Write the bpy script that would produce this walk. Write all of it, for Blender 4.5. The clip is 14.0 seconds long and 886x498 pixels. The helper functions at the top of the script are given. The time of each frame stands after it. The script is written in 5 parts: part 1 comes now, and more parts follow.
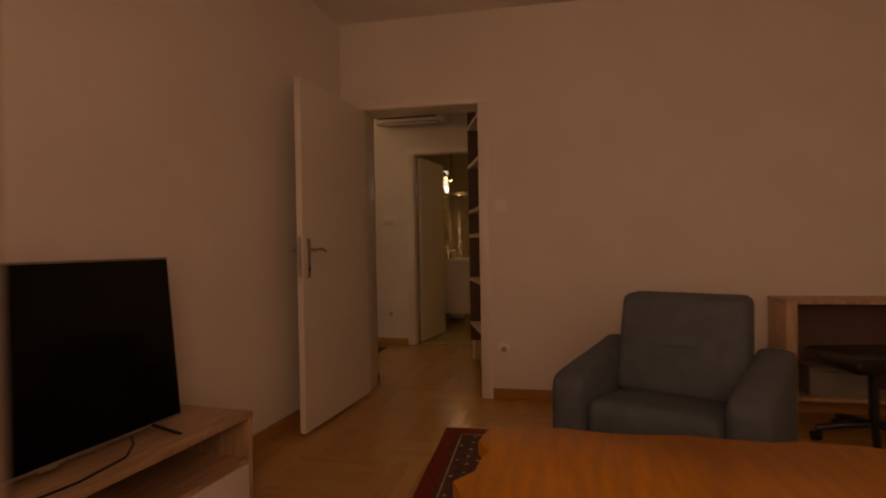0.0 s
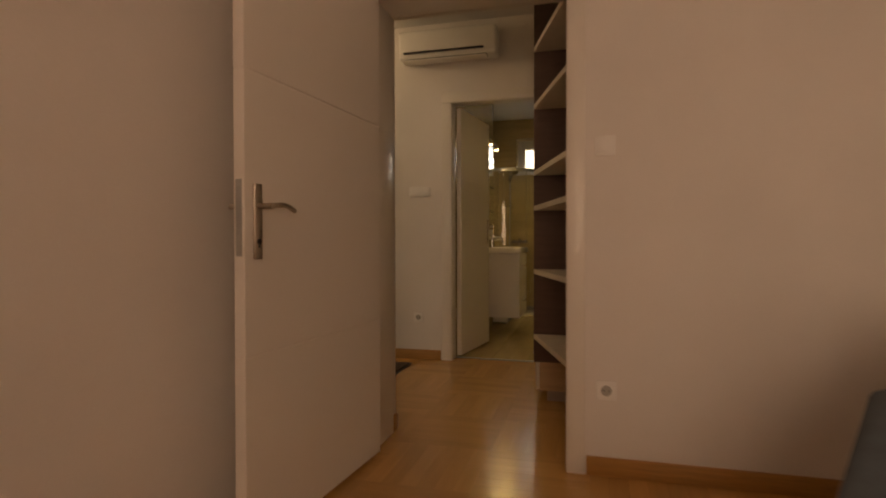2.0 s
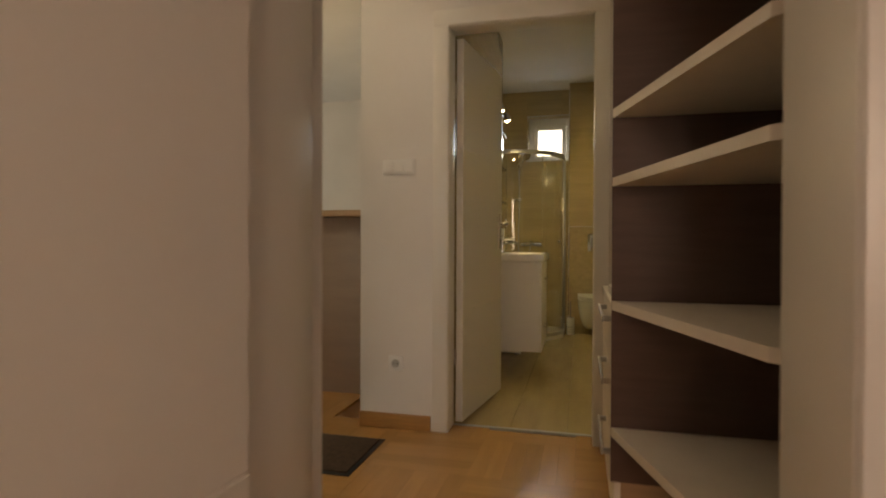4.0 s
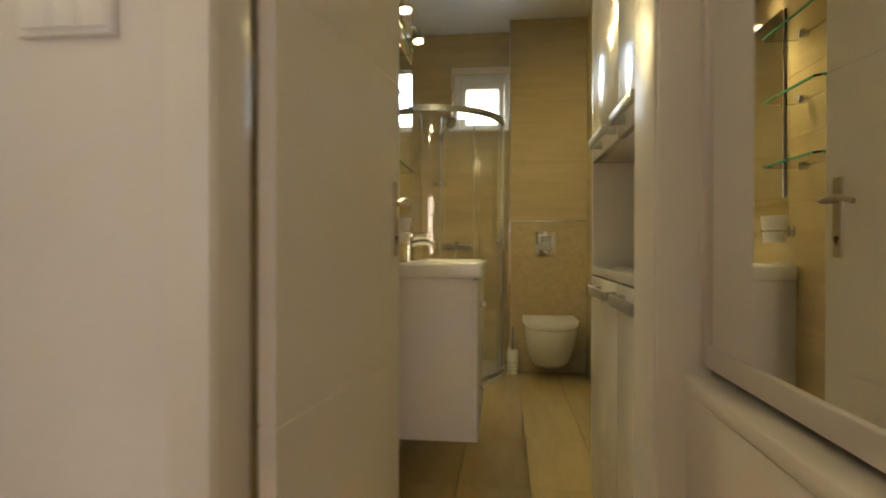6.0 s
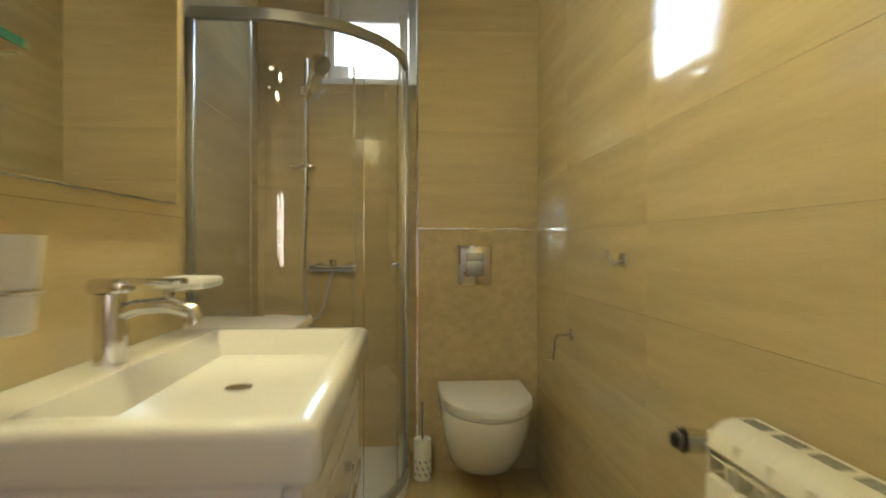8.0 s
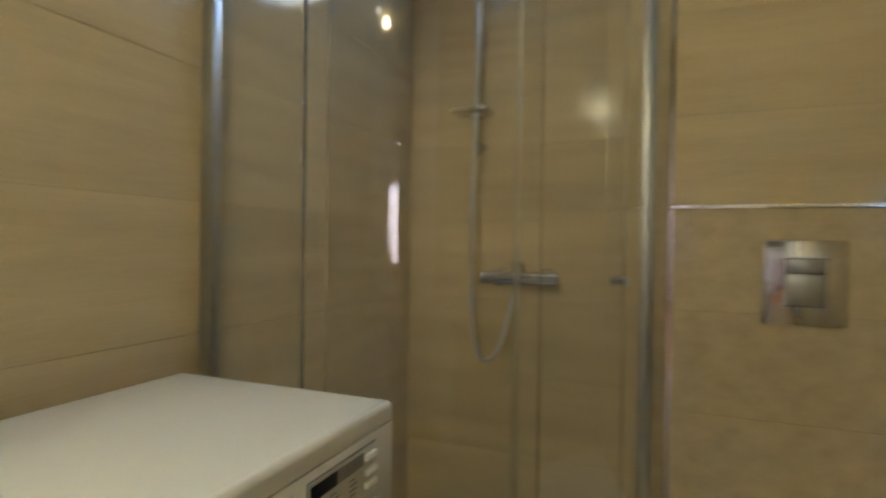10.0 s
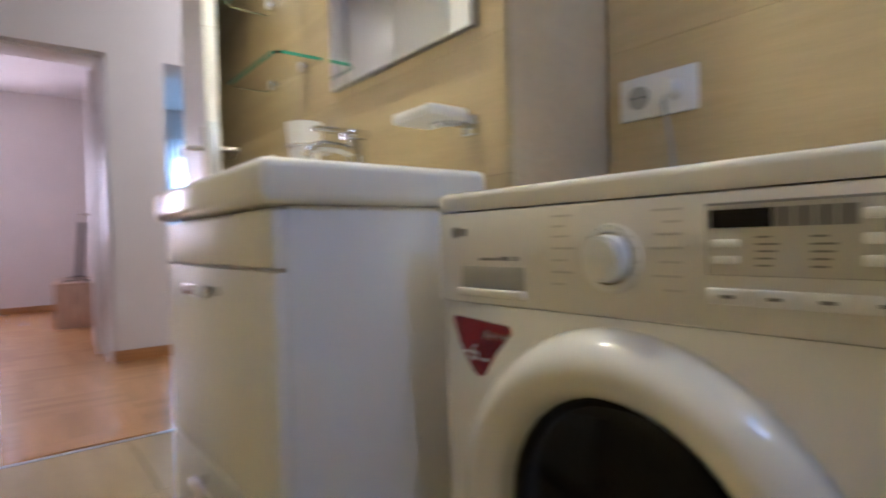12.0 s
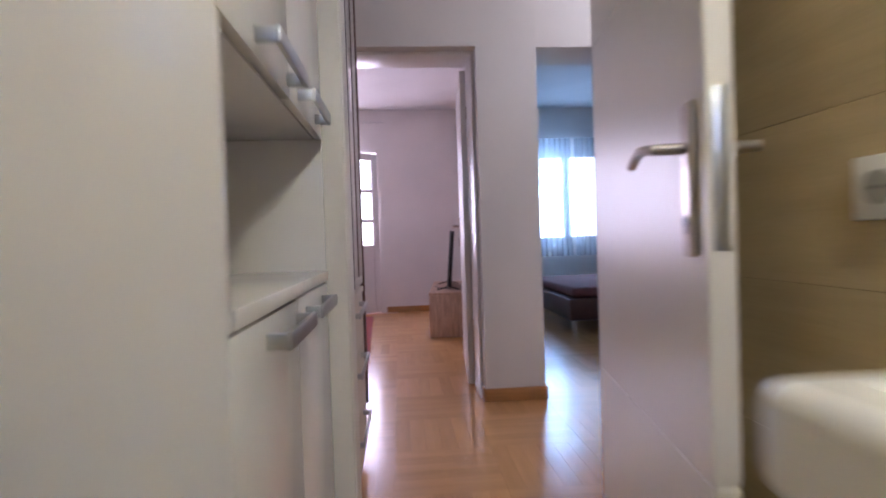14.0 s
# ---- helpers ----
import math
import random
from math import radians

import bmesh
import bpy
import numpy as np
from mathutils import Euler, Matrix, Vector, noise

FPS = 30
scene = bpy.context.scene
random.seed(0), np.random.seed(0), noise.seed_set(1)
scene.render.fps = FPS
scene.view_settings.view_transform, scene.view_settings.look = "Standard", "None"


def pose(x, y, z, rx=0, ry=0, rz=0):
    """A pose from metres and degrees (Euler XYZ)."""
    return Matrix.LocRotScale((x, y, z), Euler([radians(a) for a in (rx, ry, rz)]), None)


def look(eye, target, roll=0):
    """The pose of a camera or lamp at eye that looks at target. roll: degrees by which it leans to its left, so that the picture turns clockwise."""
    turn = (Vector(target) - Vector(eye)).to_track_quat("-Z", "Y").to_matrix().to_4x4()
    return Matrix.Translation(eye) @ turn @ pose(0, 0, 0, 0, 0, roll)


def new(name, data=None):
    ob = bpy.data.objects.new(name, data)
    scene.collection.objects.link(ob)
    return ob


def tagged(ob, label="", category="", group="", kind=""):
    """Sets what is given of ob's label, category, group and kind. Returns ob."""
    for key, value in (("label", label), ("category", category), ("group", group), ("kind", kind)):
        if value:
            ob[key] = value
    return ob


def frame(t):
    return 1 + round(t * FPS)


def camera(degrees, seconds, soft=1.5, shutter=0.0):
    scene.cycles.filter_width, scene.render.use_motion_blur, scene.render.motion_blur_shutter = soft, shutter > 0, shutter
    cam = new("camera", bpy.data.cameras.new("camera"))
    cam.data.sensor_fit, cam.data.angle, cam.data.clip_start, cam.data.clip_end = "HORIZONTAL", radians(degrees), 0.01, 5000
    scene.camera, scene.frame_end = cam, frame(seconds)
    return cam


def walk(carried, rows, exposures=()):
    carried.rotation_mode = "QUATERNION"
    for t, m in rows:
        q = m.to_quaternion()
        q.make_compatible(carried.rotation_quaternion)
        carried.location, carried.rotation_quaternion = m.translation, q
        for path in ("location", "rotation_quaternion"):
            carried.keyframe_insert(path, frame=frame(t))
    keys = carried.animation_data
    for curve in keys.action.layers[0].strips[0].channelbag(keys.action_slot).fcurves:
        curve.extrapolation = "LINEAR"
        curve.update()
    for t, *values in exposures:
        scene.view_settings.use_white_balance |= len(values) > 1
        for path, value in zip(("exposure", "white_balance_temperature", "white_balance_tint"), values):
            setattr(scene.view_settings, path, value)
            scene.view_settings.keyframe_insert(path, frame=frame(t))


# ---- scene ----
cam = camera(78.0, 14.0, soft=1.9, shutter=0.6)
PATH = [
    (0, (0.543, -3.901, 1.108), (0.136, -1.943, 1.094), -1.0),
    (0.5, (0.48, -3.559, 1.067), (0.025, -1.612, 1.048), -0.5),
    (1, (0.37, -3.2, 1.048), (-0.089, -1.254, 1.027), -0.4),
    (1.5, (0.267, -2.784, 1.015), (-0.214, -0.843, 0.988), -0.4),
    (2, (0.097, -2.378, 0.981), (-0.421, -0.446, 0.955), -0.1),
    (2.5, (-0.064, -2.021, 0.98), (-0.578, -0.088, 0.954), -0.1),
    (3, (-0.203, -1.559, 0.993), (-0.715, 0.374, 0.97), 0.2),
    (3.2, (-0.237, -1.4, 0.992), (-0.761, 0.53, 0.968), 0.3),
    (5.3, (-0.445, 0.411, 0.987), (-0.819, 2.375, 0.979), -0.0),
    (5.5, (-0.466, 0.628, 0.983), (-0.821, 2.596, 0.973), -0.0),
    (6, (-0.505, 1.102, 0.989), (-0.727, 3.09, 0.979), 0.1),
    (6.5, (-0.522, 1.53, 0.993), (-0.595, 3.529, 0.983), 0.0),
    (7, (-0.524, 1.903, 1.066), (-0.401, 3.9, 1.056), 0.1),
    (7.2, (-0.502, 2.087, 1.078), (-0.361, 4.082, 1.068), 0.0),
    (9.3, (-0.508, 3.685, 1.12), (-0.648, 5.68, 1.122), 1.2),
    (9.5, (-0.492, 3.793, 1.123), (-0.813, 5.766, 1.119), 1.0),
    (10, (-0.480, 3.995, 1.088), (-1.225, 5.85, 1.07), 0.8),
    (10.2, (-0.445, 4.05, 1.07), (-1.482, 5.76, 1.02), 0.5),
    (10.5, (-0.395, 4.16, 1.025), (-2.031, 5.31, 0.907), 0.4),
    (11, (-0.356, 4.35, 0.876), (-2.356, 4.38, 0.826), 0.2),
    (11.5, (-0.354, 4.554, 0.81), (-2.142, 3.658, 0.773), -0.5),
    (12, (-0.323, 4.731, 0.802), (-1.571, 3.168, 0.762), -1.6),
    (12.5, (-0.307, 4.716, 0.82), (-1.154, 2.905, 0.785), -1.3),
    (13, (-0.344, 4.389, 0.897), (-0.821, 2.447, 0.86), -1.6),
    (13.5, (-0.366, 4.06, 0.983), (-0.667, 2.084, 0.941), -1.5),
    (14, (-0.408, 3.614, 0.999), (-0.563, 1.62, 0.96), -1.9),
]
EXPOSURES = [(0,-2.47,35500,41),(0.7,-2.06,25500,29),(1.5,-1.65,17600,21),(2.5,-1.37,12500,15),(3,-1.2,11300,12),(5.3,-0.4,8800,4),(6,-0.2,8400,3),(7.2,0.2,7700,1),(9.3,-0.12,6200,6),(10.2,-0.08,5850,9),(11,0.1,5600,11),(11.6,0.12,5550,15),(12.1,0.43,5350,19),(12.6,0.38,5400,20),(14,0.05,5300,23)]
walk(cam, [(t, look(eye, target, roll)) for t, eye, target, roll in PATH], EXPOSURES)

# ---- world and light ----
world = bpy.data.worlds.new("world")
scene.world = world
world.use_nodes = True
wn = world.node_tree
sky = wn.nodes.new("ShaderNodeTexSky")
sky.sky_type = "NISHITA"
sky.sun_disc = False
sky.sun_elevation = radians(35)
sky.sun_rotation = radians(150)
wn.nodes["Background"].inputs["Strength"].default_value = 0.12
wn.links.new(sky.outputs["Color"], wn.nodes["Background"].inputs["Color"])
sun = new("sun", bpy.data.lights.new("sun", "SUN"))
sun.data.energy, sun.data.angle, sun.data.color = 1.0, radians(12), (1, 0.96, 0.9)
sun.matrix_world = look((0, -20, 14), (0, 0, 0))


def area(name, at, to, sx, sy, power, color):
    lamp = new(name, bpy.data.lights.new(name, "AREA"))
    lamp.data.shape, lamp.data.size, lamp.data.size_y = "RECTANGLE", sx, sy
    lamp.data.energy, lamp.data.color = power, color
    lamp.matrix_world = look(at, to)
    return lamp


def point(name, at, power, color, radius=0.04):
    lamp = new(name, bpy.data.lights.new(name, "POINT"))
    lamp.data.energy, lamp.data.color, lamp.data.shadow_soft_size = power, color, radius
    lamp.location = at
    return lamp


def spot(name, at, to, power, color, radius):
    lamp = new(name, bpy.data.lights.new(name, "SPOT"))
    lamp.data.energy, lamp.data.color, lamp.data.shadow_soft_size = power, color, radius
    lamp.data.spot_size, lamp.data.spot_blend = radians(179), 0.4
    lamp.matrix_world = look(at, to)
    return lamp


# daylight in the balcony door, the living room window, the bedroom window and the bathroom window
DAY = (0.80, 0.88, 1.0)
PINK_DAY = (1.0, 0.80, 0.825)   # pinkish tint for the daylight of the living room
area("daylight_balcony", (0.36, -4.15, 1.42), (0.36, 0, 1.2), 0.8, 1.4, 50, PINK_DAY)
area("daylight_living", (2.0, -4.15, 1.6), (2.0, 0, 1.0), 1.2, 1.1, 12, PINK_DAY)
area("daylight_bedroom", (-2.2, -4.15, 1.5), (-2.2, 0, 0.8), 1.4, 1.3, 78, (0.45, 0.72, 1.0))
area("daylight_bath", (-0.72, 5.70, 2.25), (-0.4, 3.2, 0.6), 0.34, 0.40, 4.5, (0.45, 0.64, 1.0))
# added fill for the kitchen, set in an opening that is never in view
area("daylight_kitchen", (-6.1, 4.6, 1.55), (-2.5, 3.0, 1.0), 1.1, 1.2, 48, DAY)

# ---- materials ----


def material(name, base, rough=0.5, metal=0.0, vary=0.12, scale=8.0, bump=0.02, fine=60.0, stretch=(1, 1, 1), spec=0.5, coat=0.0, dark=None, island=0.0):
    """A principled material with colour and relief noise at two scales."""
    m = bpy.data.materials.new(name)
    m.use_nodes = True
    nt = m.node_tree
    b = nt.nodes["Principled BSDF"]
    b.inputs["Roughness"].default_value = rough
    b.inputs["Metallic"].default_value = metal
    b.inputs["Specular IOR Level"].default_value = spec
    b.inputs["Coat Weight"].default_value = coat
    b.inputs["Coat Roughness"].default_value = 0.08
    tc = nt.nodes.new("ShaderNodeTexCoord")
    mp = nt.nodes.new("ShaderNodeMapping")
    mp.inputs["Scale"].default_value = stretch
    nt.links.new(tc.outputs["Object"], mp.inputs["Vector"])
    info = nt.nodes.new("ShaderNodeObjectInfo")
    add = nt.nodes.new("ShaderNodeVectorMath")
    add.operation = "MULTIPLY_ADD"
    add.inputs[1].default_value = (37.0, 53.0, 71.0)
    comb = nt.nodes.new("ShaderNodeCombineXYZ")
    for k in range(3):
        nt.links.new(info.outputs["Random"], comb.inputs[k])
    nt.links.new(comb.outputs[0], add.inputs[0])
    nt.links.new(mp.outputs[0], add.inputs[2])
    n1 = nt.nodes.new("ShaderNodeTexNoise")
    n1.inputs["Scale"].default_value = scale
    n1.inputs["Detail"].default_value = 5
    n2 = nt.nodes.new("ShaderNodeTexNoise")
    n2.inputs["Scale"].default_value = fine
    n2.inputs["Detail"].default_value = 3
    for n in (n1, n2):
        nt.links.new(add.outputs[0], n.inputs["Vector"])
    ramp = nt.nodes.new("ShaderNodeValToRGB")
    lo = dark or tuple(c * (1 - vary) for c in base)
    hi = tuple(min(1, c * (1 + vary * 0.5)) for c in base)
    ramp.color_ramp.elements[0].position, ramp.color_ramp.elements[1].position = 0.3, 0.7
    ramp.color_ramp.elements[0].color, ramp.color_ramp.elements[1].color = (*lo, 1), (*hi, 1)
    mix = nt.nodes.new("ShaderNodeMath")
    mix.operation = "MULTIPLY_ADD"
    mix.inputs[1].default_value = 0.35
    nt.links.new(n2.outputs["Fac"], mix.inputs[0])
    sub = nt.nodes.new("ShaderNodeMath")
    sub.operation = "MULTIPLY_ADD"
    sub.inputs[1].default_value = 1.0
    sub.inputs[2].default_value = -0.175
    nt.links.new(n1.outputs["Fac"], sub.inputs[0])
    nt.links.new(sub.outputs[0], mix.inputs[2])
    nt.links.new(mix.outputs[0], ramp.inputs["Fac"])
    last = ramp.outputs["Color"]
    if island:
        hsv = nt.nodes.new("ShaderNodeHueSaturation")
        rr = nt.nodes.new("ShaderNodeMapRange")
        rr.inputs["To Min"].default_value, rr.inputs["To Max"].default_value = 1 - island, 1 + island
        nt.links.new(info.outputs["Random"], rr.inputs["Value"])
        nt.links.new(rr.outputs[0], hsv.inputs["Value"])
        nt.links.new(last, hsv.inputs["Color"])
        last = hsv.outputs["Color"]
    nt.links.new(last, b.inputs["Base Color"])
    rv = nt.nodes.new("ShaderNodeMapRange")
    rv.inputs["To Min"].default_value, rv.inputs["To Max"].default_value = max(0.0, rough * 0.85), min(1, rough * 1.2)
    nt.links.new(n1.outputs["Fac"], rv.inputs["Value"])
    nt.links.new(rv.outputs[0], b.inputs["Roughness"])
    if bump:
        bp = nt.nodes.new("ShaderNodeBump")
        bp.inputs["Strength"].default_value = 0.3
        bp.inputs["Distance"].default_value = bump
        nt.links.new(mix.outputs[0], bp.inputs["Height"])
        nt.links.new(bp.outputs[0], b.inputs["Normal"])
    return m


def glass_material(name, color=(1, 1, 1), rough=0.0):
    m = bpy.data.materials.new(name)
    m.use_nodes = True
    b = m.node_tree.nodes["Principled BSDF"]
    b.inputs["Base Color"].default_value = (*color, 1)
    b.inputs["Transmission Weight"].default_value = 1.0
    b.inputs["Roughness"].default_value = rough
    b.inputs["IOR"].default_value = 1.45
    return m


def glow_material(name, color, strength):
    m = bpy.data.materials.new(name)
    m.use_nodes = True
    b = m.node_tree.nodes["Principled BSDF"]
    b.inputs["Base Color"].default_value = (*color, 1)
    b.inputs["Emission Color"].default_value = (*color, 1)
    b.inputs["Emission Strength"].default_value = strength
    return m


WALL = material("wall_paint", (0.80, 0.77, 0.74), 0.75, vary=0.05, scale=2.0, bump=0.003, fine=160)
CEIL = material("ceiling_paint", (0.82, 0.81, 0.80), 0.85, vary=0.04, scale=2.0, bump=0.002, fine=120)
DOORW = material("door_lacquer", (0.80, 0.77, 0.72), 0.30, vary=0.02, scale=1.2, bump=0.0)
LACQ = material("white_gloss_lacquer", (0.82, 0.80, 0.78), 0.18, vary=0.02, scale=3.0, bump=0.0005, fine=20, coat=0.2)
PARQ = material("oak_parquet", (0.56, 0.305, 0.115), 0.22, vary=0.08, scale=3.0, bump=0.0003, fine=40, stretch=(1, 9, 1), coat=0.12, island=0.10)
PARQBASE = material("parquet_joint", (0.34, 0.16, 0.055), 0.35, vary=0.2)
SKIRT = material("oak_skirting", (0.46, 0.235, 0.08), 0.35, vary=0.2, scale=6, stretch=(1, 1, 14), bump=0.001)
TILE = material("travertine_tile", (0.57, 0.46, 0.27), 0.07, vary=0.11, scale=3.0, bump=0.0005, fine=34, stretch=(0.6, 0.6, 6), coat=0.3, island=0.04)
DECO = material("decor_tile", (0.57, 0.46, 0.285), 0.12, vary=0.13, scale=18.0, bump=0.001, fine=60, stretch=(1, 1, 1.2), coat=0.3, island=0.03)
GROUT = material("grout", (0.58, 0.47, 0.30), 0.8, vary=0.1)
FTILE = material("floor_tile", (0.56, 0.44, 0.235), 0.2, vary=0.10, scale=2.5, bump=0.0006, fine=24, stretch=(5, 0.7, 1), coat=0.2, island=0.02)
CERAM = material("white_ceramic", (0.84, 0.83, 0.80), 0.14, vary=0.01, bump=0, coat=0.2)
PLAST = material("white_plastic", (0.86, 0.85, 0.83), 0.3, vary=0.02, bump=0.0003)
ENAM = material("appliance_enamel", (0.80, 0.77, 0.71), 0.13, vary=0.02, bump=0.0003, coat=0.3)
CHROME = material("chrome", (0.75, 0.75, 0.76), 0.08, metal=1.0, vary=0.03, bump=0)
NICKEL = material("satin_nickel", (0.50, 0.45, 0.39), 0.28, metal=1.0, vary=0.08, bump=0)
ALU = material("satin_aluminium", (0.50, 0.51, 0.51), 0.34, metal=1.0, vary=0.05, bump=0, scale=12)
PALEALU = material("pale_aluminium", (0.70, 0.66, 0.62), 0.42, metal=0.6, vary=0.04, bump=0, scale=12)
BROWN = material("brown_laminate", (0.125, 0.075, 0.062), 0.45, vary=0.14, scale=5, stretch=(1, 1, 8), bump=0.0006)
TAUPE = material("taupe_laminate", (0.40, 0.32, 0.275), 0.45, vary=0.08, scale=3, stretch=(1, 1, 5), bump=0.0006)
SHELFW = material("cream_laminate", (0.74, 0.68, 0.60), 0.4, vary=0.05, bump=0.0004)
OAKLAM = material("oak_laminate", (0.54, 0.36, 0.24), 0.42, vary=0.3, scale=5, fine=40, stretch=(8, 1, 1), bump=0.0008)
BEECH = material("beech_laminate", (0.52, 0.36, 0.23), 0.4, vary=0.12, scale=5, fine=40, stretch=(1, 8, 8), bump=0.0006)
TABLEW = material("live_edge_wood", (0.52, 0.19, 0.030), 0.42, vary=0.3, scale=4, fine=40, stretch=(9, 1, 1), bump=0.001, coat=0.1)
BARK = material("bark_edge", (0.20, 0.10, 0.05), 0.8, vary=0.4, scale=25, bump=0.01)
FABRIC = material("grey_blue_fabric", (0.098, 0.130, 0.160), 0.9, vary=0.16, scale=14, bump=0.003, fine=420)
BLACK = material("black_plastic", (0.012, 0.012, 0.014), 0.35, vary=0.1, bump=0)
SCREEN = material("tv_screen", (0.004, 0.004, 0.005), 0.12, vary=0.05, bump=0, spec=0.18)
GREYP = material("grey_plastic", (0.22, 0.21, 0.20), 0.35, vary=0.05, bump=0)
RED = material("red_sticker", (0.25, 0.012, 0.018), 0.25, vary=0.08, bump=0)
# shower glass is clear; its faint tint stands in for weaker light behind it
GLASS = glass_material("shower_glass_dimmed", (0.93, 0.93, 0.90))
PANE = glass_material("window_pane", (1, 1, 1))
SEAL = glass_material("clear_seal", (0.90, 0.92, 0.88), 0.2)
MIRROR = material("mirror", (0.90, 0.91, 0.90), 0.0, metal=1.0, vary=0.0, bump=0)
LEATHER = material("brown_leather", (0.085, 0.030, 0.022), 0.4, vary=0.25, scale=10, bump=0.003, fine=120)
BULB = glow_material("warm_bulb", (1.0, 0.86, 0.62), 30.0)
OPAL = glow_material("opal_glass_lit", (1.0, 0.93, 0.82), 4.0)
GREENL = glow_material("green_enamel_lit", (0.45, 0.85, 0.12), 0.6)

# ---- mesh helpers ----


def box(bm, x0, y0, z0, x1, y1, z1, bevel=0.0, seg=2):
    """A box from corner to corner, with rounded edges, added to bm."""
    sx, sy, sz = abs(x1 - x0), abs(y1 - y0), abs(z1 - z0)
    made = bmesh.ops.create_cube(bm, size=1.0, matrix=Matrix.Translation(((x0 + x1) / 2, (y0 + y1) / 2, (z0 + z1) / 2)) @ Matrix.Diagonal((sx, sy, sz, 1)))
    if bevel:
        edges = {e for v in made["verts"] for e in v.link_edges}
        bmesh.ops.bevel(bm, geom=list(edges), offset=min(bevel, 0.45 * min(sx, sy, sz)), segments=seg, affect="EDGES", profile=0.5)
    return bm


def cyl(bm, a, b, r, r2=None, seg=16, caps=True):
    """A round bar from a to b."""
    a, b = Vector(a), Vector(b)
    d = b - a
    m = Matrix.Translation((a + b) / 2) @ d.to_track_quat("Z", "Y").to_matrix().to_4x4()
    bmesh.ops.create_cone(bm, cap_ends=caps, segments=seg, radius1=r, radius2=r if r2 is None else r2, depth=d.length, matrix=m)
    return bm


def ball(bm, c, r, sz=1.0, u=16, v=10):
    bmesh.ops.create_uvsphere(bm, u_segments=u, v_segments=v, radius=r, matrix=Matrix.Translation(c) @ Matrix.Diagonal((1, 1, sz, 1)))
    return bm


def prism(bm, pts, z0, z1):
    """A polygon in plan pulled up from z0 to z1."""
    low = [bm.verts.new((x, y, z0)) for x, y in pts]
    top = [bm.verts.new((x, y, z1)) for x, y in pts]
    bm.faces.new(low[::-1])
    bm.faces.new(top)
    n = len(pts)
    for i in range(n):
        bm.faces.new((low[i], low[(i + 1) % n], top[(i + 1) % n], top[i]))
    bmesh.ops.recalc_face_normals(bm, faces=bm.faces)
    return bm


def lathe(bm, c, profile, seg=24):
    """A turned shape about a vertical axis through c; profile: (radius, height) from the bottom up."""
    rings = []
    for r, z in profile:
        rings.append([bm.verts.new((c[0] + r * math.cos(2 * math.pi * i / seg), c[1] + r * math.sin(2 * math.pi * i / seg), c[2] + z)) for i in range(seg)])
    for lo, hi in zip(rings, rings[1:]):
        for i in range(seg):
            bm.faces.new((lo[i], lo[(i + 1) % seg], hi[(i + 1) % seg], hi[i]))
    for ring, flip in ((rings[0], True), (rings[-1], False)):
        bm.faces.new(ring[::-1] if flip else ring)
    return bm


def tube(bm, pts, r, seg=8):
    """A round tube through points."""
    pts = [Vector(p) for p in pts]
    rings = []
    for i, p in enumerate(pts):
        d = (pts[min(i + 1, len(pts) - 1)] - pts[max(i - 1, 0)]).normalized()
        q = d.to_track_quat("Z", "Y")
        rings.append([bm.verts.new(p + q @ Vector((r * math.cos(2 * math.pi * k / seg), r * math.sin(2 * math.pi * k / seg), 0))) for k in range(seg)])
    for lo, hi in zip(rings, rings[1:]):
        for k in range(seg):
            bm.faces.new((lo[k], lo[(k + 1) % seg], hi[(k + 1) % seg], hi[k]))
    bm.faces.new(rings[0][::-1])
    bm.faces.new(rings[-1])
    return bm


def mesh_of(name, bm, mat, smooth=True):
    me = bpy.data.meshes.new(name)
    bm.to_mesh(me)
    bm.free()
    me.materials.append(mat)
    if smooth:
        me.shade_smooth()
        me.set_sharp_from_angle(angle=radians(35))
    return me


def part(name, bm, mat, parent=None, label="", smooth=True):
    """One mesh object made of bm, under parent if there is one."""
    ob = new(name, mesh_of(name, bm, mat, smooth))
    if parent is not None:
        ob.parent = parent
    if label:
        ob["label"] = label
    return ob


def thing(name, at, label, category, group="", rz=0.0):
    """An empty at a thing's base, for its parts."""
    ob = new(name)
    ob.empty_display_size = 0.05
    ob.matrix_world = pose(*at, 0, 0, rz)
    return tagged(ob, label, category, group)


def setting(name, bm, mat, label, category, smooth=False):
    return tagged(part(name, bm, mat, smooth=smooth), label, category, kind="structure")


def boxes(*rows, bevel=0.0):
    bm = bmesh.new()
    for r in rows:
        box(bm, *r, bevel=bevel)
    return bm


def crown(bm, z, offset):
    """Rounds the upper rim of a block, at height z."""
    rim = [e for e in bm.edges if all(abs(v.co.z - z) < 1e-5 for v in e.verts)]
    bmesh.ops.bevel(bm, geom=rim, offset=offset, segments=4, affect="EDGES", profile=0.5)


# ---- the plan ----
H = 2.78            # ceilings
DOOR_Z = 2.122      # clear height of the doors
XL = -0.895         # living room door, west jamb
YP = 0.345          # hall face of the thick wall
YN = 2.0            # hall face of the bathroom wall
YB = 2.12           # bathroom face of that wall
BX0, BX1 = -1.0, -0.27   # bathroom door opening
XV = -1.012         # vanity wall
XW = -1.295         # washing machine wall
YS = 4.06           # step between the two
XE = 0.135          # east bathroom wall
YT = 5.47           # toilet wall
YW = 5.72           # window wall
XT = -0.462         # west edge of the toilet wall
WL = -0.945         # west edge of the bathroom window's opening
YF = -3.97          # street wall

EDGEGL = material("green_glass_edge", (0.05, 0.30, 0.20), 0.15, vary=0.1, bump=0)
SATIN = material("white_satin_lacquer", (0.80, 0.78, 0.77), 0.42, vary=0.03, scale=3.0, bump=0.0005, fine=20)

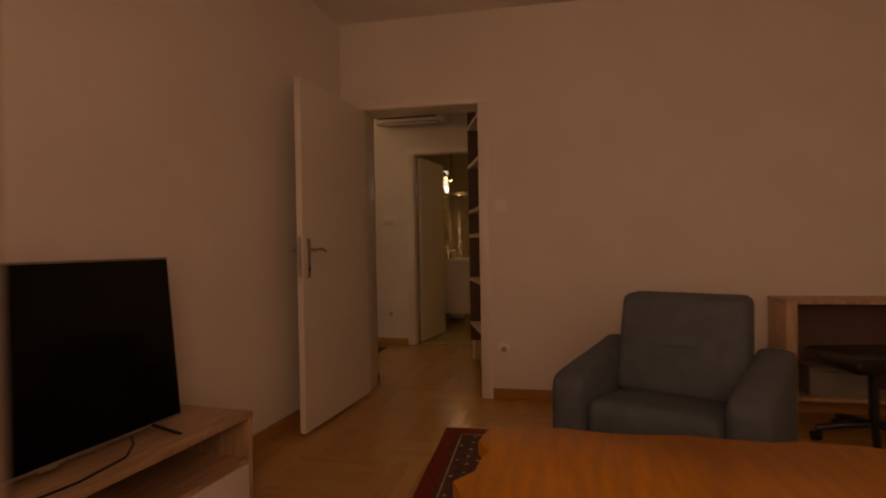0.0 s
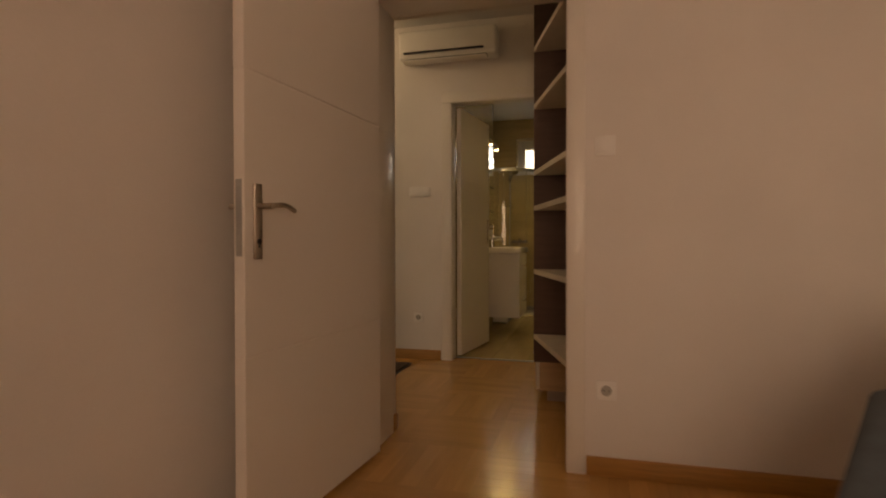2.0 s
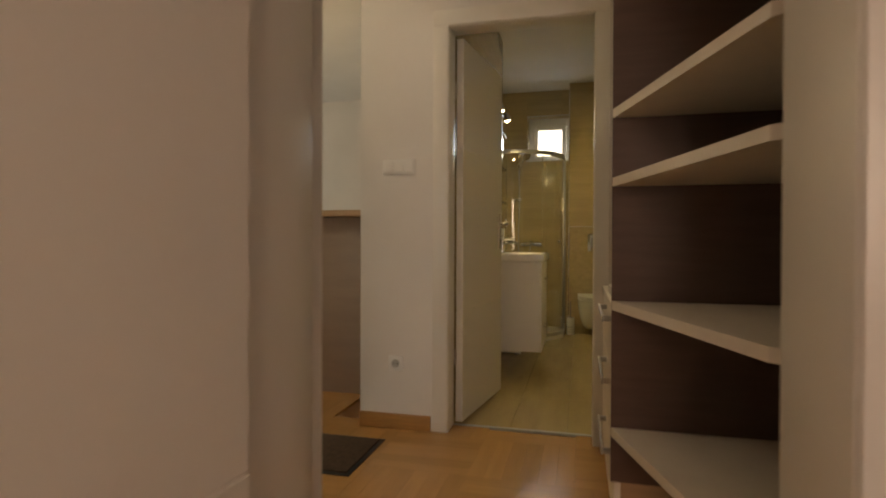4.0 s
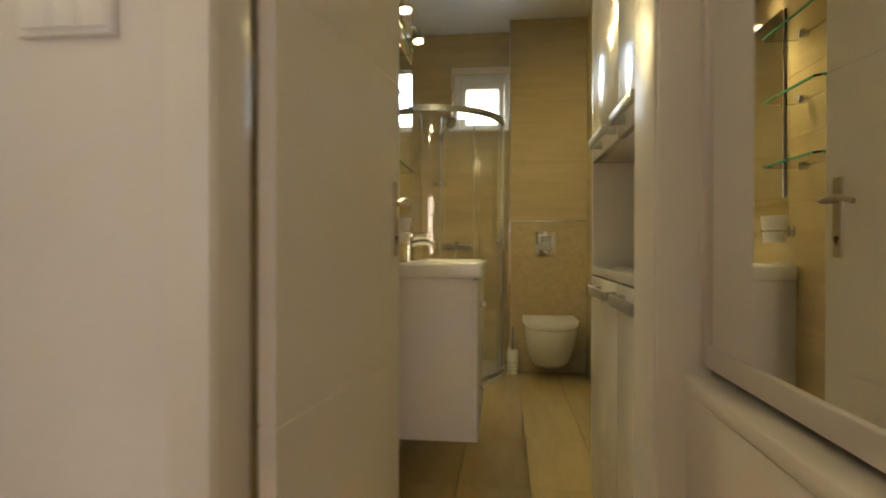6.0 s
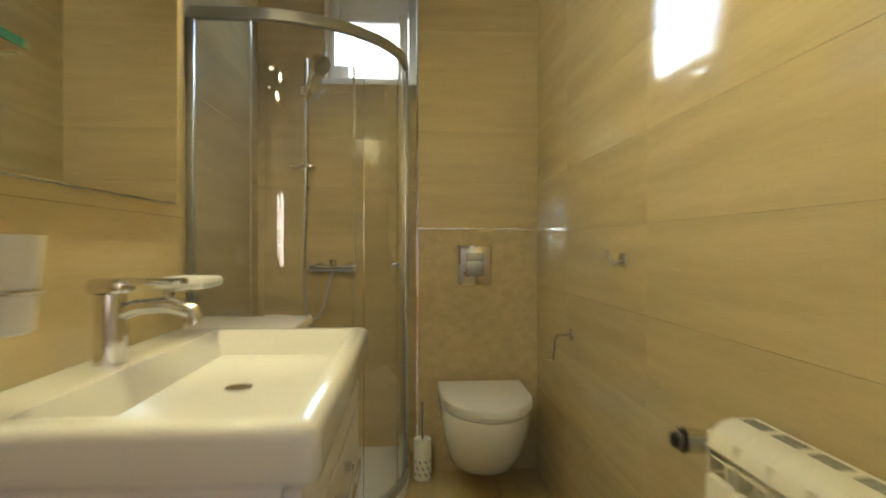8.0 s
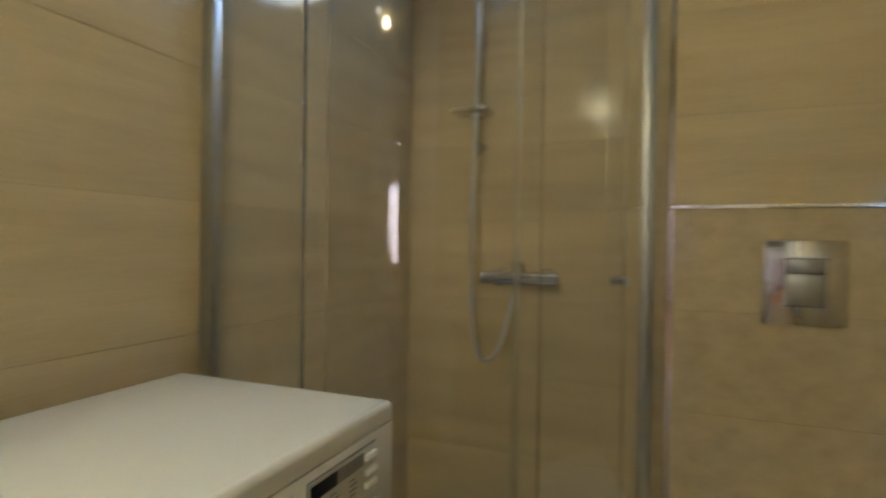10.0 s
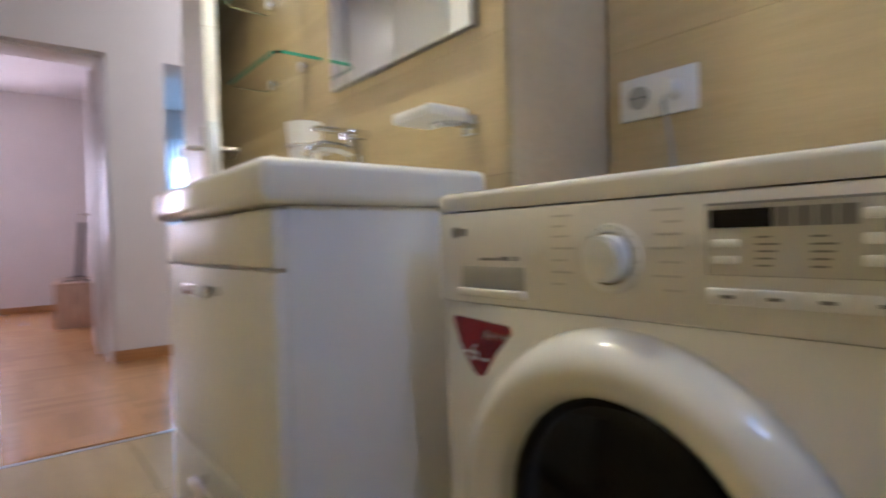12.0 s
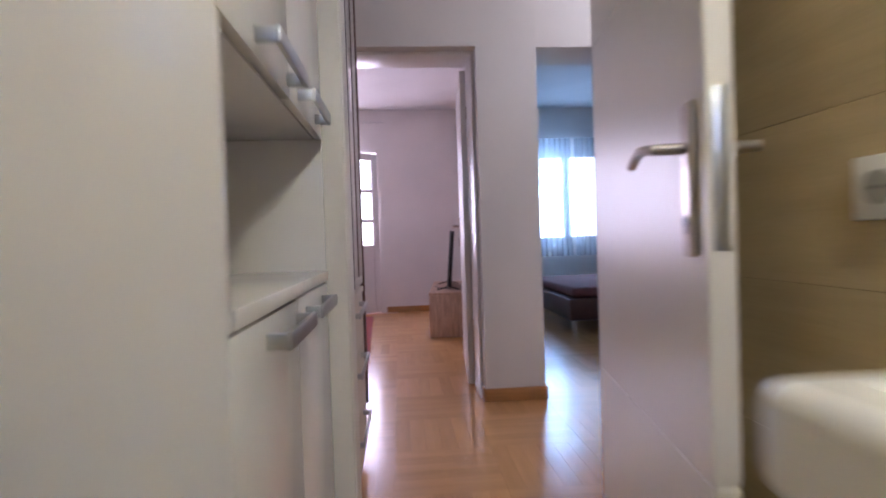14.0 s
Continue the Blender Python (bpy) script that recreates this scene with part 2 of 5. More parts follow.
# ---- large structure ----
setting("floor", boxes((-6.2, YF - 0.25, -0.16, 3.15, 2.62, -0.014), (-6.2, 2.62, -0.16, -1.495, 6.0, -0.014)), PARQBASE, "dark oak sub-floor under the parquet strips", "floor")
setting("floor_bath", boxes((-1.495, 2.62, -0.16, 0.3, 6.05, -0.012)), GROUT, "beige grout bed under the bathroom floor tiles", "floor")
setting("ceiling", boxes((-6.2, YF - 0.25, H, 3.15, 6.05, H + 0.15)), CEIL, "matt white plastered ceiling", "ceiling")


def skew(y):
    """The west wall of the living room leans a little off square."""
    return -1.035 + 0.065 * y


setting("wall_living_north", boxes((0.02, 0, 0, 3.0, 0.12, H), (0.02, 0.12, 0, 0.42, 0.262, H), (-1.262, 0.0, 0, XL, YP, H), (XL, 0, DOOR_Z + 0.02, 0.02, 0.262, H), (XL, 0.262, DOOR_Z + 0.02, 0.42, YP, H)), WALL, "white painted wall with the living room doorway", "wall")
bm = bmesh.new()
prism(bm, [(skew(0), 0), (skew(YF), YF), (skew(YF) - 0.11, YF), (skew(0) - 0.11, 0)], 0, H)
setting("wall_living_west", bm, WALL, "white painted partition wall behind the television", "wall")
setting("wall_living_east", boxes((3.0, YF, 0, 3.15, 0.12, H)), WALL, "white painted side wall of the living room", "wall")
setting("wall_street", boxes((-6.2, YF - 0.25, 0, -3.4, YF, H), (-3.4, YF - 0.25, 0, -2.2, YF, 0.86), (-3.4, YF - 0.25, 2.2, -2.2, YF, H), (-2.2, YF - 0.25, 0, -0.12, YF, H),
        (-0.12, YF - 0.25, 2.2, 0.85, YF, H), (0.85, YF - 0.25, 0, 1.3, YF, H), (1.3, YF - 0.25, 0, 2.7, YF, 0.9), (1.3, YF - 0.25, 2.2, 2.7, YF, H), (2.7, YF - 0.25, 0, 3.15, YF, H)), WALL, "white painted outer wall with balcony door and windows", "wall")
setting("wall_bedroom_north", boxes((-4.3, 0, 0, -2.1, YP, H), (-2.1, 0, 2.134, -1.262, YP, H)), WALL, "white painted wall with the bedroom doorway", "wall")
setting("wall_bedroom_west", boxes((-4.45, YF, 0, -4.3, YP, H)), WALL, "white painted side wall of the bedroom", "wall")
setting("wall_hall_east", boxes((0.42, 0.262, 0, 0.55, YB, H)), WALL, "white painted wall behind the wardrobe", "wall")
setting("wall_hall_north", boxes((-1.495, YN, 0, BX0 - 0.02, YB, H), (BX0 - 0.02, YN, DOOR_Z + 0.02, BX1 + 0.02, YB, H), (BX1 + 0.02, YN, 0, 0.42, YB, H)), WALL, "white painted hall wall with the bathroom doorway", "wall")
setting("wall_kitchen_east", boxes((-1.495, YB, 0, XW - 0.022, 6.05, H)), WALL, "white painted wall between kitchen and bathroom", "wall")
setting("wall_kitchen_west", boxes((-3.55, 2.2, 0, -3.4, 3.62, H), (-6.2, 0.0, 0, -6.05, 4.0, H), (-6.2, 5.2, 0, -6.05, 6.05, H), (-6.2, 4.0, 0, -6.05, 5.2, 0.9), (-6.2, 4.0, 2.2, -6.05, 5.2, H), (-6.05, YP, 0, -4.3, YP + 0.1, H)), WALL, "white painted kitchen wall with a framed poster", "wall")
setting("wall_kitchen_north", boxes((-6.05, 5.6, 0, -4.57, 5.9, H), (-4.57, 5.6, 0, -4.07, 5.9, 1.63), (-4.57, 5.6, 2.38, -4.07, 5.9, H), (-4.57, 5.85, 1.63, -4.07, 5.9, 2.38), (-4.07, 5.6, 0, -1.495, 5.9, H)), WALL, "white painted kitchen wall with a shelf niche", "wall")
bath = {}
bath["vanity"] = setting("wall_bath_west", boxes((XW - 0.012, YB, 0, XV - 0.012, YS, H), (XW - 0.022, YS, 0, XW - 0.012, YW, H)), GROUT, "grouted bathroom wall behind basin and washing machine", "wall")
bath["toilet"] = setting("wall_bath_north", boxes((XT + 0.012, YT + 0.012, 0, XE + 0.012, YW + 0.25, H), (XW - 0.012, YW + 0.012, 0, WL, YW + 0.25, H), (WL, YW + 0.012, 0, XT + 0.012, YW + 0.25, 1.985), (WL, YW + 0.012, 2.49, XT + 0.012, YW + 0.25, H)), GROUT, "grouted bathroom wall with a small high window", "wall")
bath["east"] = setting("wall_bath_east", boxes((XE + 0.012, YB, 0, XE + 0.16, YW + 0.25, H)), GROUT, "grouted bathroom side wall", "wall")
bath["door"] = setting("wall_bath_south", boxes((XV, YB, 0, BX0 - 0.03, YB + 0.01, H), (BX1 + 0.03, YB, 0, XE, YB + 0.01, H), (BX0 - 0.03, YB, DOOR_Z + 0.03, BX1 + 0.03, YB + 0.01, H)), TILE, "beige tiled wall round the bathroom door", "wall")


def skirting(name, x0, y0, x1, y1, z=0.08):
    bm = bmesh.new()
    box(bm, min(x0, x1), min(y0, y1), 0, max(x0, x1), max(y0, y1), z, bevel=0.004)
    return tagged(part(name, bm, SKIRT), "varnished oak skirting board along the wall", "skirting board", kind="structure")


skirting("baseboard", 0.085, -0.014, 2.99, 0.0)
skirting("baseboard", -1.262, YP, XL + 0.004, YP + 0.014)
skirting("baseboard", XL, 0.264, XL + 0.014, YP)
skirting("baseboard", -1.276, 0.02, -1.262, YP + 0.014)
skirting("baseboard", -1.495, YN - 0.014, -1.095, YN)
skirting("baseboard", -1.5, YF, -0.2, YF + 0.014)
bm = bmesh.new()
prism(bm, [(skew(-0.02), -0.02), (skew(YF), YF), (skew(YF) + 0.014, YF), (skew(-0.02) + 0.014, -0.02)], 0, 0.08)
tagged(part("baseboard", bm, SKIRT), "varnished oak skirting board along the wall", "skirting board", kind="structure")

# ---- doors ----


def door_frame(name, x0, x1, y0, y1, arch, label, face):
    """Lining and flat architrave of a doorway; face: y of the wall side that carries the architrave, arch: its width."""
    f = setting(name, boxes((x0 - 0.018, y0, 0, x0, y1, DOOR_Z), (x1, y0, 0, x1 + 0.018, y1, DOOR_Z), (x0 - 0.018, y0, DOOR_Z, x1 + 0.018, y1, DOOR_Z + 0.018), bevel=0.003), DOORW, label, "door frame", smooth=True)
    s = -0.012 if face <= (y0 + y1) / 2 else 0.012
    for n, r in (("architrave", (x0 - arch, face + s, 0, x0 - 0.004, face, DOOR_Z + 0.004)), ("architrave", (x1 + 0.004, face + s, 0, x1 + arch, face, DOOR_Z + 0.004)), ("architrave", (x0 - arch, face + s, DOOR_Z + 0.004, x1 + arch, face, DOOR_Z + arch))):
        bm = bmesh.new()
        box(bm, *r, bevel=0.003)
        part(n, bm, DOORW, f)
    return f


door_frame("trim", XL + 0.02, 0.0, 0.0, 0.262, 0.078, "white lacquered door frame of the living room", 0.0)
door_frame("trim", BX0, BX1, YN, YB + 0.01, 0.085, "white lacquered door frame of the bathroom", YN)


setting("trim", boxes((BX1 + 0.004, YB + 0.0105, 0, -0.206, YB + 0.0285, DOOR_Z + 0.065), (BX0, YB + 0.0105, DOOR_Z + 0.02, BX1 + 0.003, YB + 0.0285, DOOR_Z + 0.065), bevel=0.002), DOORW, "white lacquered architrave on the bathroom side of the door", "door frame")


def lever(bm, x, y, z, side, way):
    """A curved lever handle on the face at y; side: the way it stands out along y, way: the way it points along x."""
    cyl(bm, (x, y, z), (x, y + side * 0.055, z), 0.009)
    tube(bm, [(x, y + side * 0.05, z), (x + way * 0.03, y + side * 0.056, z + 0.004), (x + way * 0.06, y + side * 0.054, z + 0.006), (x + way * 0.09, y + side * 0.052, z), (x + way * 0.12, y + side * 0.05, z - 0.010)], 0.0085)


def door_leaf(name, width, height, hinge, rz, label, handed, up=0.0):
    """A flush leaf with two grooves; in its own space it runs from the hinge along +x, 40 mm thick in y."""
    d = thing(name, hinge, label, "door", rz=rz)
    d["kind"] = "structure"
    bm = bmesh.new()
    g1, g2 = 0.62, 1.50
    for z0, z1 in ((0.008, g1 - 0.003), (g1 + 0.003, g2 - 0.003), (g2 + 0.003, height)):
        box(bm, 0.0, -0.02, z0, width, 0.02, z1, bevel=0.002, seg=1)
    box(bm, 0.002, -0.0175, g1 - 0.004, width - 0.002, 0.0175, g2 + 0.004)
    part("leaf", bm, DOORW, d)
    for s in (-1, 1):
        bm = bmesh.new()
        box(bm, width - 0.075, s * 0.02, 0.92 + up, width - 0.037, s * 0.029, 1.155 + up, bevel=0.0185, seg=4)
        plate = part("handle_plate", bm, NICKEL, d, "satin nickel long plate")
        bm = bmesh.new()
        lever(bm, width - 0.056, s * 0.026, 1.085 + up, s, -1)
        part("lever_handle", bm, NICKEL, plate, "curved satin nickel lever")
        bm = bmesh.new()
        cyl(bm, (width - 0.056, s * 0.029, 0.975 + up), (width - 0.056, s * 0.032, 0.975 + up), 0.009)
        box(bm, width - 0.0585, s * 0.029, 0.955 + up, width - 0.0535, s * 0.0315, 0.975 + up)
        part("keyhole", bm, BLACK, plate)
    bm = bmesh.new()
    box(bm, width - 0.001, -0.011, 0.93 + up, width + 0.002, 0.011, 1.165 + up, bevel=0.001)
    part("lock_plate", bm, ALU, d, "steel lock face plate")
    for z in (0.36, 1.82):
        bm = bmesh.new()
        cyl(bm, (-0.004, handed * 0.024, z - 0.04), (-0.004, handed * 0.024, z + 0.04), 0.009)
        box(bm, -0.008, handed * 0.018, z - 0.032, 0.03, handed * 0.0215, z + 0.032)
        part("hinge", bm, NICKEL, d)
    return d


door_leaf("door_1", 0.918, 2.10, (XL + 0.040, -0.022, 0.008), -94.6, "white flush door with two grooves, wide open beside the television wall", -1)
door_leaf("door_2", 0.735, 2.10, (BX0 + 0.026, YB + 0.022, 0.008), 81.5, "white flush bathroom door with two grooves, standing open", 1, 0.03)

# ---- windows ----


def window(name, x0, x1, z0, z1, y, sill, label, leaves=2, low=0.055, high=0.055, rail=0.05):
    w = thing(name, (x0, y, z0), label, "window")
    w["kind"] = "structure"
    wd, ht, f = x1 - x0, z1 - z0, 0.055
    bm = bmesh.new()
    for r in ((0, -0.03, 0, f, 0.03, ht), (wd - f, -0.03, 0, wd, 0.03, ht), (f, -0.03, 0, wd - f, 0.03, low), (f, -0.03, ht - high, wd - f, 0.03, ht)):
        box(bm, *r, bevel=0.004)
    part("window_frame", bm, LACQ, w)
    lw = (wd - 2 * f) / leaves
    for i in range(leaves):
        a, b = f + i * lw + 0.002, f + (i + 1) * lw - 0.002
        bm = bmesh.new()
        for r in ((a, -0.036, low, a + 0.05, 0.034, ht - high), (b - 0.05, -0.036, low, b, 0.034, ht - high), (a + 0.05, -0.036, low, b - 0.05, 0.034, low + rail), (a + 0.05, -0.036, ht - high - 0.05, b - 0.05, 0.034, ht - high)):
            box(bm, *r, bevel=0.004)
        sash = part("sash", bm, LACQ, w)
        bm = bmesh.new()
        box(bm, a + 0.048, -0.004, low + rail - 0.002, b - 0.048, 0.004, ht - high - 0.048)
        pane = part("pane", bm, PANE, sash, smooth=False)
        pane.visible_shadow = False
    bm = bmesh.new()
    box(bm, -0.02, sill[0] - y, -0.03, wd + 0.02, sill[1] - y, 0.0, bevel=0.005)
    part("window_sill", bm, LACQ, w)
    return w


window("window_1", WL, XT + 0.012, 1.99, 2.49, YW + 0.19, (YW - 0.004, YW + 0.15), "small white plastic bathroom window set high in the wall", 1, 0.02, 0.085, 0.035)
window("window_2", -3.4, -2.2, 0.86, 2.2, YF - 0.12, (YF - 0.1, YF + 0.04), "white bedroom window behind sheer curtains")
window("window_3", 1.3, 2.7, 0.9, 2.2, YF - 0.12, (YF - 0.1, YF + 0.04), "white living room window beside the balcony door")

# ---- the hall: shelf unit, wardrobe ----
WX = -0.205         # wardrobe front
WY0 = 1.04          # wardrobe's side towards the living room


def end_shelves():
    s = thing("shelf_unit", (0.0, WY0, 0.0), "tall brown end shelf unit with five open cream shelves, empty", "shelf")
    bm = boxes((WX - 0.03, -0.02, 0.24, 0.41, -0.001, 2.45), bevel=0.001)
    part("side_panel", bm, BROWN, s, "dark brown laminate panel")
    bm = boxes((0.395, 0.265 - WY0, 0.24, 0.415, -0.021, 2.45), bevel=0.001)
    part("back_panel", bm, BROWN, s, "dark brown laminate panel")
    for z in (0.412, 0.812, 1.20, 1.415, 1.82, 2.17):
        bm = bmesh.new()
        prism(bm, [(WX - 0.03, -0.021), (0.394, -0.021), (0.394, 0.268 - WY0), (0.008, 0.268 - WY0), (-0.012, 0.285 - WY0)], z - 0.028, z)
        part("shelf", bm, SHELFW, s, "cream laminate board", smooth=False)


end_shelves()


def wardrobe():
    w = thing("wardrobe", (WX, WY0, 0.0), "built-in wardrobe with mirrored sliding doors above three wide drawers", "wardrobe")
    d, ln = 0.61, YN - WY0 - 0.005
    part("carcass", boxes((0.003, 0.0, 0.06, d, ln, 0.77), (0.05, 0.0, 0.77, d, 0.02, 2.5), (0.05, ln - 0.02, 0.77, d, ln, 2.5), (d - 0.02, 0.02, 0.77, d, ln - 0.02, 2.5), (-0.03, 0.0, 2.42, d, ln, 2.5), bevel=0.001), BEECH, w)
    part("plinth", boxes((0.05, 0.0, 0.0, d, ln, 0.06)), TAUPE, w)
    part("rail", boxes((-0.024, 0.0, 0.766, 0.05, ln, 0.790), bevel=0.003), SHELFW, w, "rounded cream ledge")
    for z0, z1 in ((0.065, 0.291), (0.295, 0.541), (0.545, 0.762)):
        f = part("drawer_front", boxes((-0.018, 0.003, z0, 0.002, ln - 0.003, z1), bevel=0.002), SHELFW, w)
        bm = bmesh.new()
        ym, zm = ln / 2 - 0.09, z1 - 0.034
        for s in (-0.19, 0.19):
            box(bm, -0.046, ym + s - 0.008, zm - 0.010, -0.017, ym + s + 0.008, zm + 0.010, bevel=0.003)
        box(bm, -0.054, ym - 0.20, zm - 0.012, -0.044, ym + 0.20, zm + 0.012, bevel=0.004)
        part("handle", bm, ALU, f, "satin metal bow handle")
    for k, off in ((0, 0.0), (1, 0.026)):
        y0, y1 = (0.0, 0.39) if k == 0 else (0.37, ln)
        x = -0.022 + off
        door = part("sliding_door", boxes((x, y0, 0.806, x + 0.016, y0 + 0.024, 2.415), (x, y1 - 0.024, 0.806, x + 0.016, y1, 2.415), (x, y0 + 0.024, 0.806, x + 0.016, y1 - 0.024, 0.838), (x, y0 + 0.024, 2.375, x + 0.016, y1 - 0.024, 2.415), bevel=0.003), PALEALU, w, "pale satin aluminium frame")
        # black strip paints the shaded gap where the sliding doors overlap
        part("brush_seal", boxes((x + 0.003, (y1 if k == 0 else y0 - 0.006), 0.81, x + 0.024, (y1 + 0.006 if k == 0 else y0), 2.41)), BLACK, door, "black strip standing for the shaded gap along the frame", smooth=False)
        part("mirror", boxes((x + 0.006, y0 + 0.024, 0.838, x + 0.010, y1 - 0.024, 2.375)), MIRROR, door, "mirror glass", smooth=False)


wardrobe()

# ---- the bathroom ----


def vanity():
    y0, y1, z0, z1, x1 = 3.347, 3.996, 0.18, 0.855, -0.613
    v = thing("vanity_cabinet", (XV, y0, z0), "white gloss wall-hung vanity cabinet with three drawers", "bathroom cabinet")
    w, d, h = y1 - y0, x1 - XV, z1 - z0
    part("body", boxes((0.002, 0.008, 0.0, d - 0.02, w - 0.008, h), bevel=0.002), SATIN, v)
    for a, b in ((0.0, 0.205), (0.21, 0.58), (0.585, h - 0.006)):
        f = part("drawer_front", boxes((d - 0.019, 0.006, a, d, w - 0.006, b), bevel=0.003), SATIN, v)
        if a > 0.55:
            continue
        bm = bmesh.new()
        zm = b - 0.04
        for s in (-0.065, 0.065):
            box(bm, d - 0.001, w / 2 + s - 0.006, zm - 0.008, d + 0.022, w / 2 + s + 0.006, zm + 0.008, bevel=0.002)
        box(bm, d + 0.018, w / 2 - 0.075, zm - 0.011, d + 0.027, w / 2 + 0.075, zm + 0.011, bevel=0.003)
        part("handle", bm, CHROME, f, "chrome bar handle")
    b = thing("washbasin", (XV, y0 - 0.012, z1 + 0.001), "white ceramic washbasin on the vanity cabinet", "washbasin")
    w2, d2, h2 = w + 0.024, d + 0.022, 0.066
    bm = bmesh.new()
    box(bm, 0.002, 0.0, 0.0, d2, w2, h2, bevel=0.016, seg=3)
    top = [f for f in bm.faces if f.normal.z > 0.99 and f.calc_area() > 0.05]
    bmesh.ops.inset_region(bm, faces=top, thickness=0.028)
    for f in top:
        for vv in f.verts:
            if vv.co.x < 0.12:
                vv.co.x = 0.10
    bm.faces.ensure_lookup_table()
    bmesh.ops.inset_region(bm, faces=top, thickness=0.03)
    for f in top:
        for vv in f.verts:
            vv.co.z -= 0.05
    part("basin", bm, CERAM, b)
    bm = bmesh.new()
    cyl(bm, (0.24, w2 / 2, 0.0165), (0.24, w2 / 2, 0.02), 0.021)
    part("drain", bm, CHROME, b, "chrome drain")
    t = thing("basin_tap", (XV + 0.06, y0 + w / 2 - 0.03, z1 + 0.001 + h2), "chrome single-lever basin mixer on the washbasin", "tap")
    bm = bmesh.new()
    cyl(bm, (0, 0, 0), (0.0, 0, 0.105), 0.024, 0.021, 20)
    tube(bm, [(0.0, 0, 0.07), (0.04, 0, 0.085), (0.085, 0, 0.088), (0.12, 0, 0.078), (0.125, 0, 0.060)], 0.0125, 12)
    part("body", bm, CHROME, t)
    bm = bmesh.new()
    box(bm, -0.025, -0.023, 0.105, 0.028, 0.023, 0.128, bevel=0.006)
    box(bm, 0.02, -0.015, 0.118, 0.11, 0.015, 0.128, bevel=0.004)
    part("lever", bm, CHROME, t)


vanity()


def washing_machine():
    y0, y1, z1, xf = 4.088, 4.688, 0.867, -0.838
    w = thing("washing_machine", (XW + 0.065, y0, 0.0), "white front-loading washing machine with a control panel", "washing machine")
    d, wd = xf - (XW + 0.065), y1 - y0
    part("cabinet", boxes((0, 0.002, 0.02, d - 0.02, wd - 0.002, 0.84), bevel=0.01), ENAM, w)
    bm = boxes((0, 0.0, 0.8392, d + 0.005, wd, z1))
    crown(bm, z1, 0.010)
    part("top_plate", bm, ENAM, w)
    front = part("front_panel", boxes((d - 0.022, 0.0, 0.09, d - 0.002, wd, 0.7085), bevel=0.001), ENAM, w)
    panel = part("control_panel", boxes((d - 0.03, -0.003, 0.7095, d + 0.006, wd + 0.003, 0.8380), bevel=0.004), ENAM, w)
    part("plinth", boxes((d - 0.022, 0.01, 0.012, d - 0.008, wd - 0.01, 0.085), bevel=0.004), ENAM, w)
    for a in (0.05, d - 0.05):
        for b in (0.06, wd - 0.06):
            bm = bmesh.new()
            cyl(bm, (a, b, 0.0), (a, b, 0.03), 0.02)
            part("foot", bm, GREYP, w)
    # door
    yc, zc = wd / 2, 0.462
    bm = bmesh.new()
    seg = 48
    prof = [(0.160, 0.008), (0.165, 0.028), (0.180, 0.043), (0.197, 0.047), (0.214, 0.041), (0.228, 0.025), (0.235, 0.008), (0.237, -0.004)]
    rings = []
    for r, o in prof:
        rings.append([bm.verts.new((d + o, yc + r * math.cos(2 * math.pi * i / seg), zc + r * math.sin(2 * math.pi * i / seg))) for i in range(seg)])
    for lo, hi in zip(rings, rings[1:]):
        for i in range(seg):
            bm.faces.new((lo[i], lo[(i + 1) % seg], hi[(i + 1) % seg], hi[i]))
    bmesh.ops.recalc_face_normals(bm, faces=bm.faces)
    door = part("door_ring", bm, ENAM, w, "white round door ring")
    bm = bmesh.new()
    bmesh.ops.create_uvsphere(bm, u_segments=32, v_segments=16, radius=0.161, matrix=Matrix.Translation((d + 0.004, yc, zc)) @ Matrix.Diagonal((0.16, 1, 1, 1)))
    part("door_glass", bm, SCREEN, door, "dark door glass")
    # knob, display, drawer
    ky, kz = 0.295, 0.775
    bm = bmesh.new()
    cyl(bm, (d + 0.003, ky, kz), (d + 0.009, ky, kz), 0.039, 0.037, 32)
    k1 = part("dial_ring", bm, PLAST, panel)
    bm = bmesh.new()
    cyl(bm, (d + 0.009, ky, kz), (d + 0.028, ky, kz), 0.027, 0.024, 32)
    bmesh.ops.bevel(bm, geom=[e for e in bm.edges if min(v.co.x for v in e.verts) > d + 0.027], offset=0.003, segments=2, affect="EDGES")
    part("dial_knob", bm, PLAST, k1, "white selector knob")
    bm = bmesh.new()
    cyl(bm, (d + 0.0085, ky, kz), (d + 0.012, ky, kz), 0.0300, 0.0285, 32)
    part("dial_rim", bm, CHROME, k1, "thin chrome rim")
    for i in range(11):
        a = radians(-30 + i * 24)
        bm = boxes((d + 0.0085, ky - 0.0005 + 0.034 * math.cos(a), kz - 0.0006 + 0.034 * math.sin(a), d + 0.0095, ky + 0.0006 + 0.034 * math.cos(a), kz + 0.0016 + 0.034 * math.sin(a)))
        part("dial_mark", bm, GREYP, k1)
    SILV = material("panel_silver", (0.62, 0.595, 0.54), 0.35, vary=0.04, bump=0)
    DIMT = material("print_light_grey", (0.58, 0.555, 0.51), 0.5, vary=0.05, bump=0)
    part("display_frame", boxes((d + 0.0055, 0.3985, 0.761, d + 0.0068, 0.5500, 0.8270), bevel=0.0005), GREYP, panel, "grey display surround")
    part("display_field", boxes((d + 0.0066, 0.400, 0.7615, d + 0.0076, 0.5485, 0.8245)), SILV, panel, "silver display field")
    part("display", boxes((d + 0.0076, 0.4035, 0.804, d + 0.0088, 0.455, 0.8205)), SCREEN, panel, "dark display window")
    for i in range(4):
        part("display_strip", boxes((d + 0.0076, 0.4572 + i * 0.0152, 0.804, d + 0.0086, 0.4704 + i * 0.0152, 0.8205)), GREYP, panel)
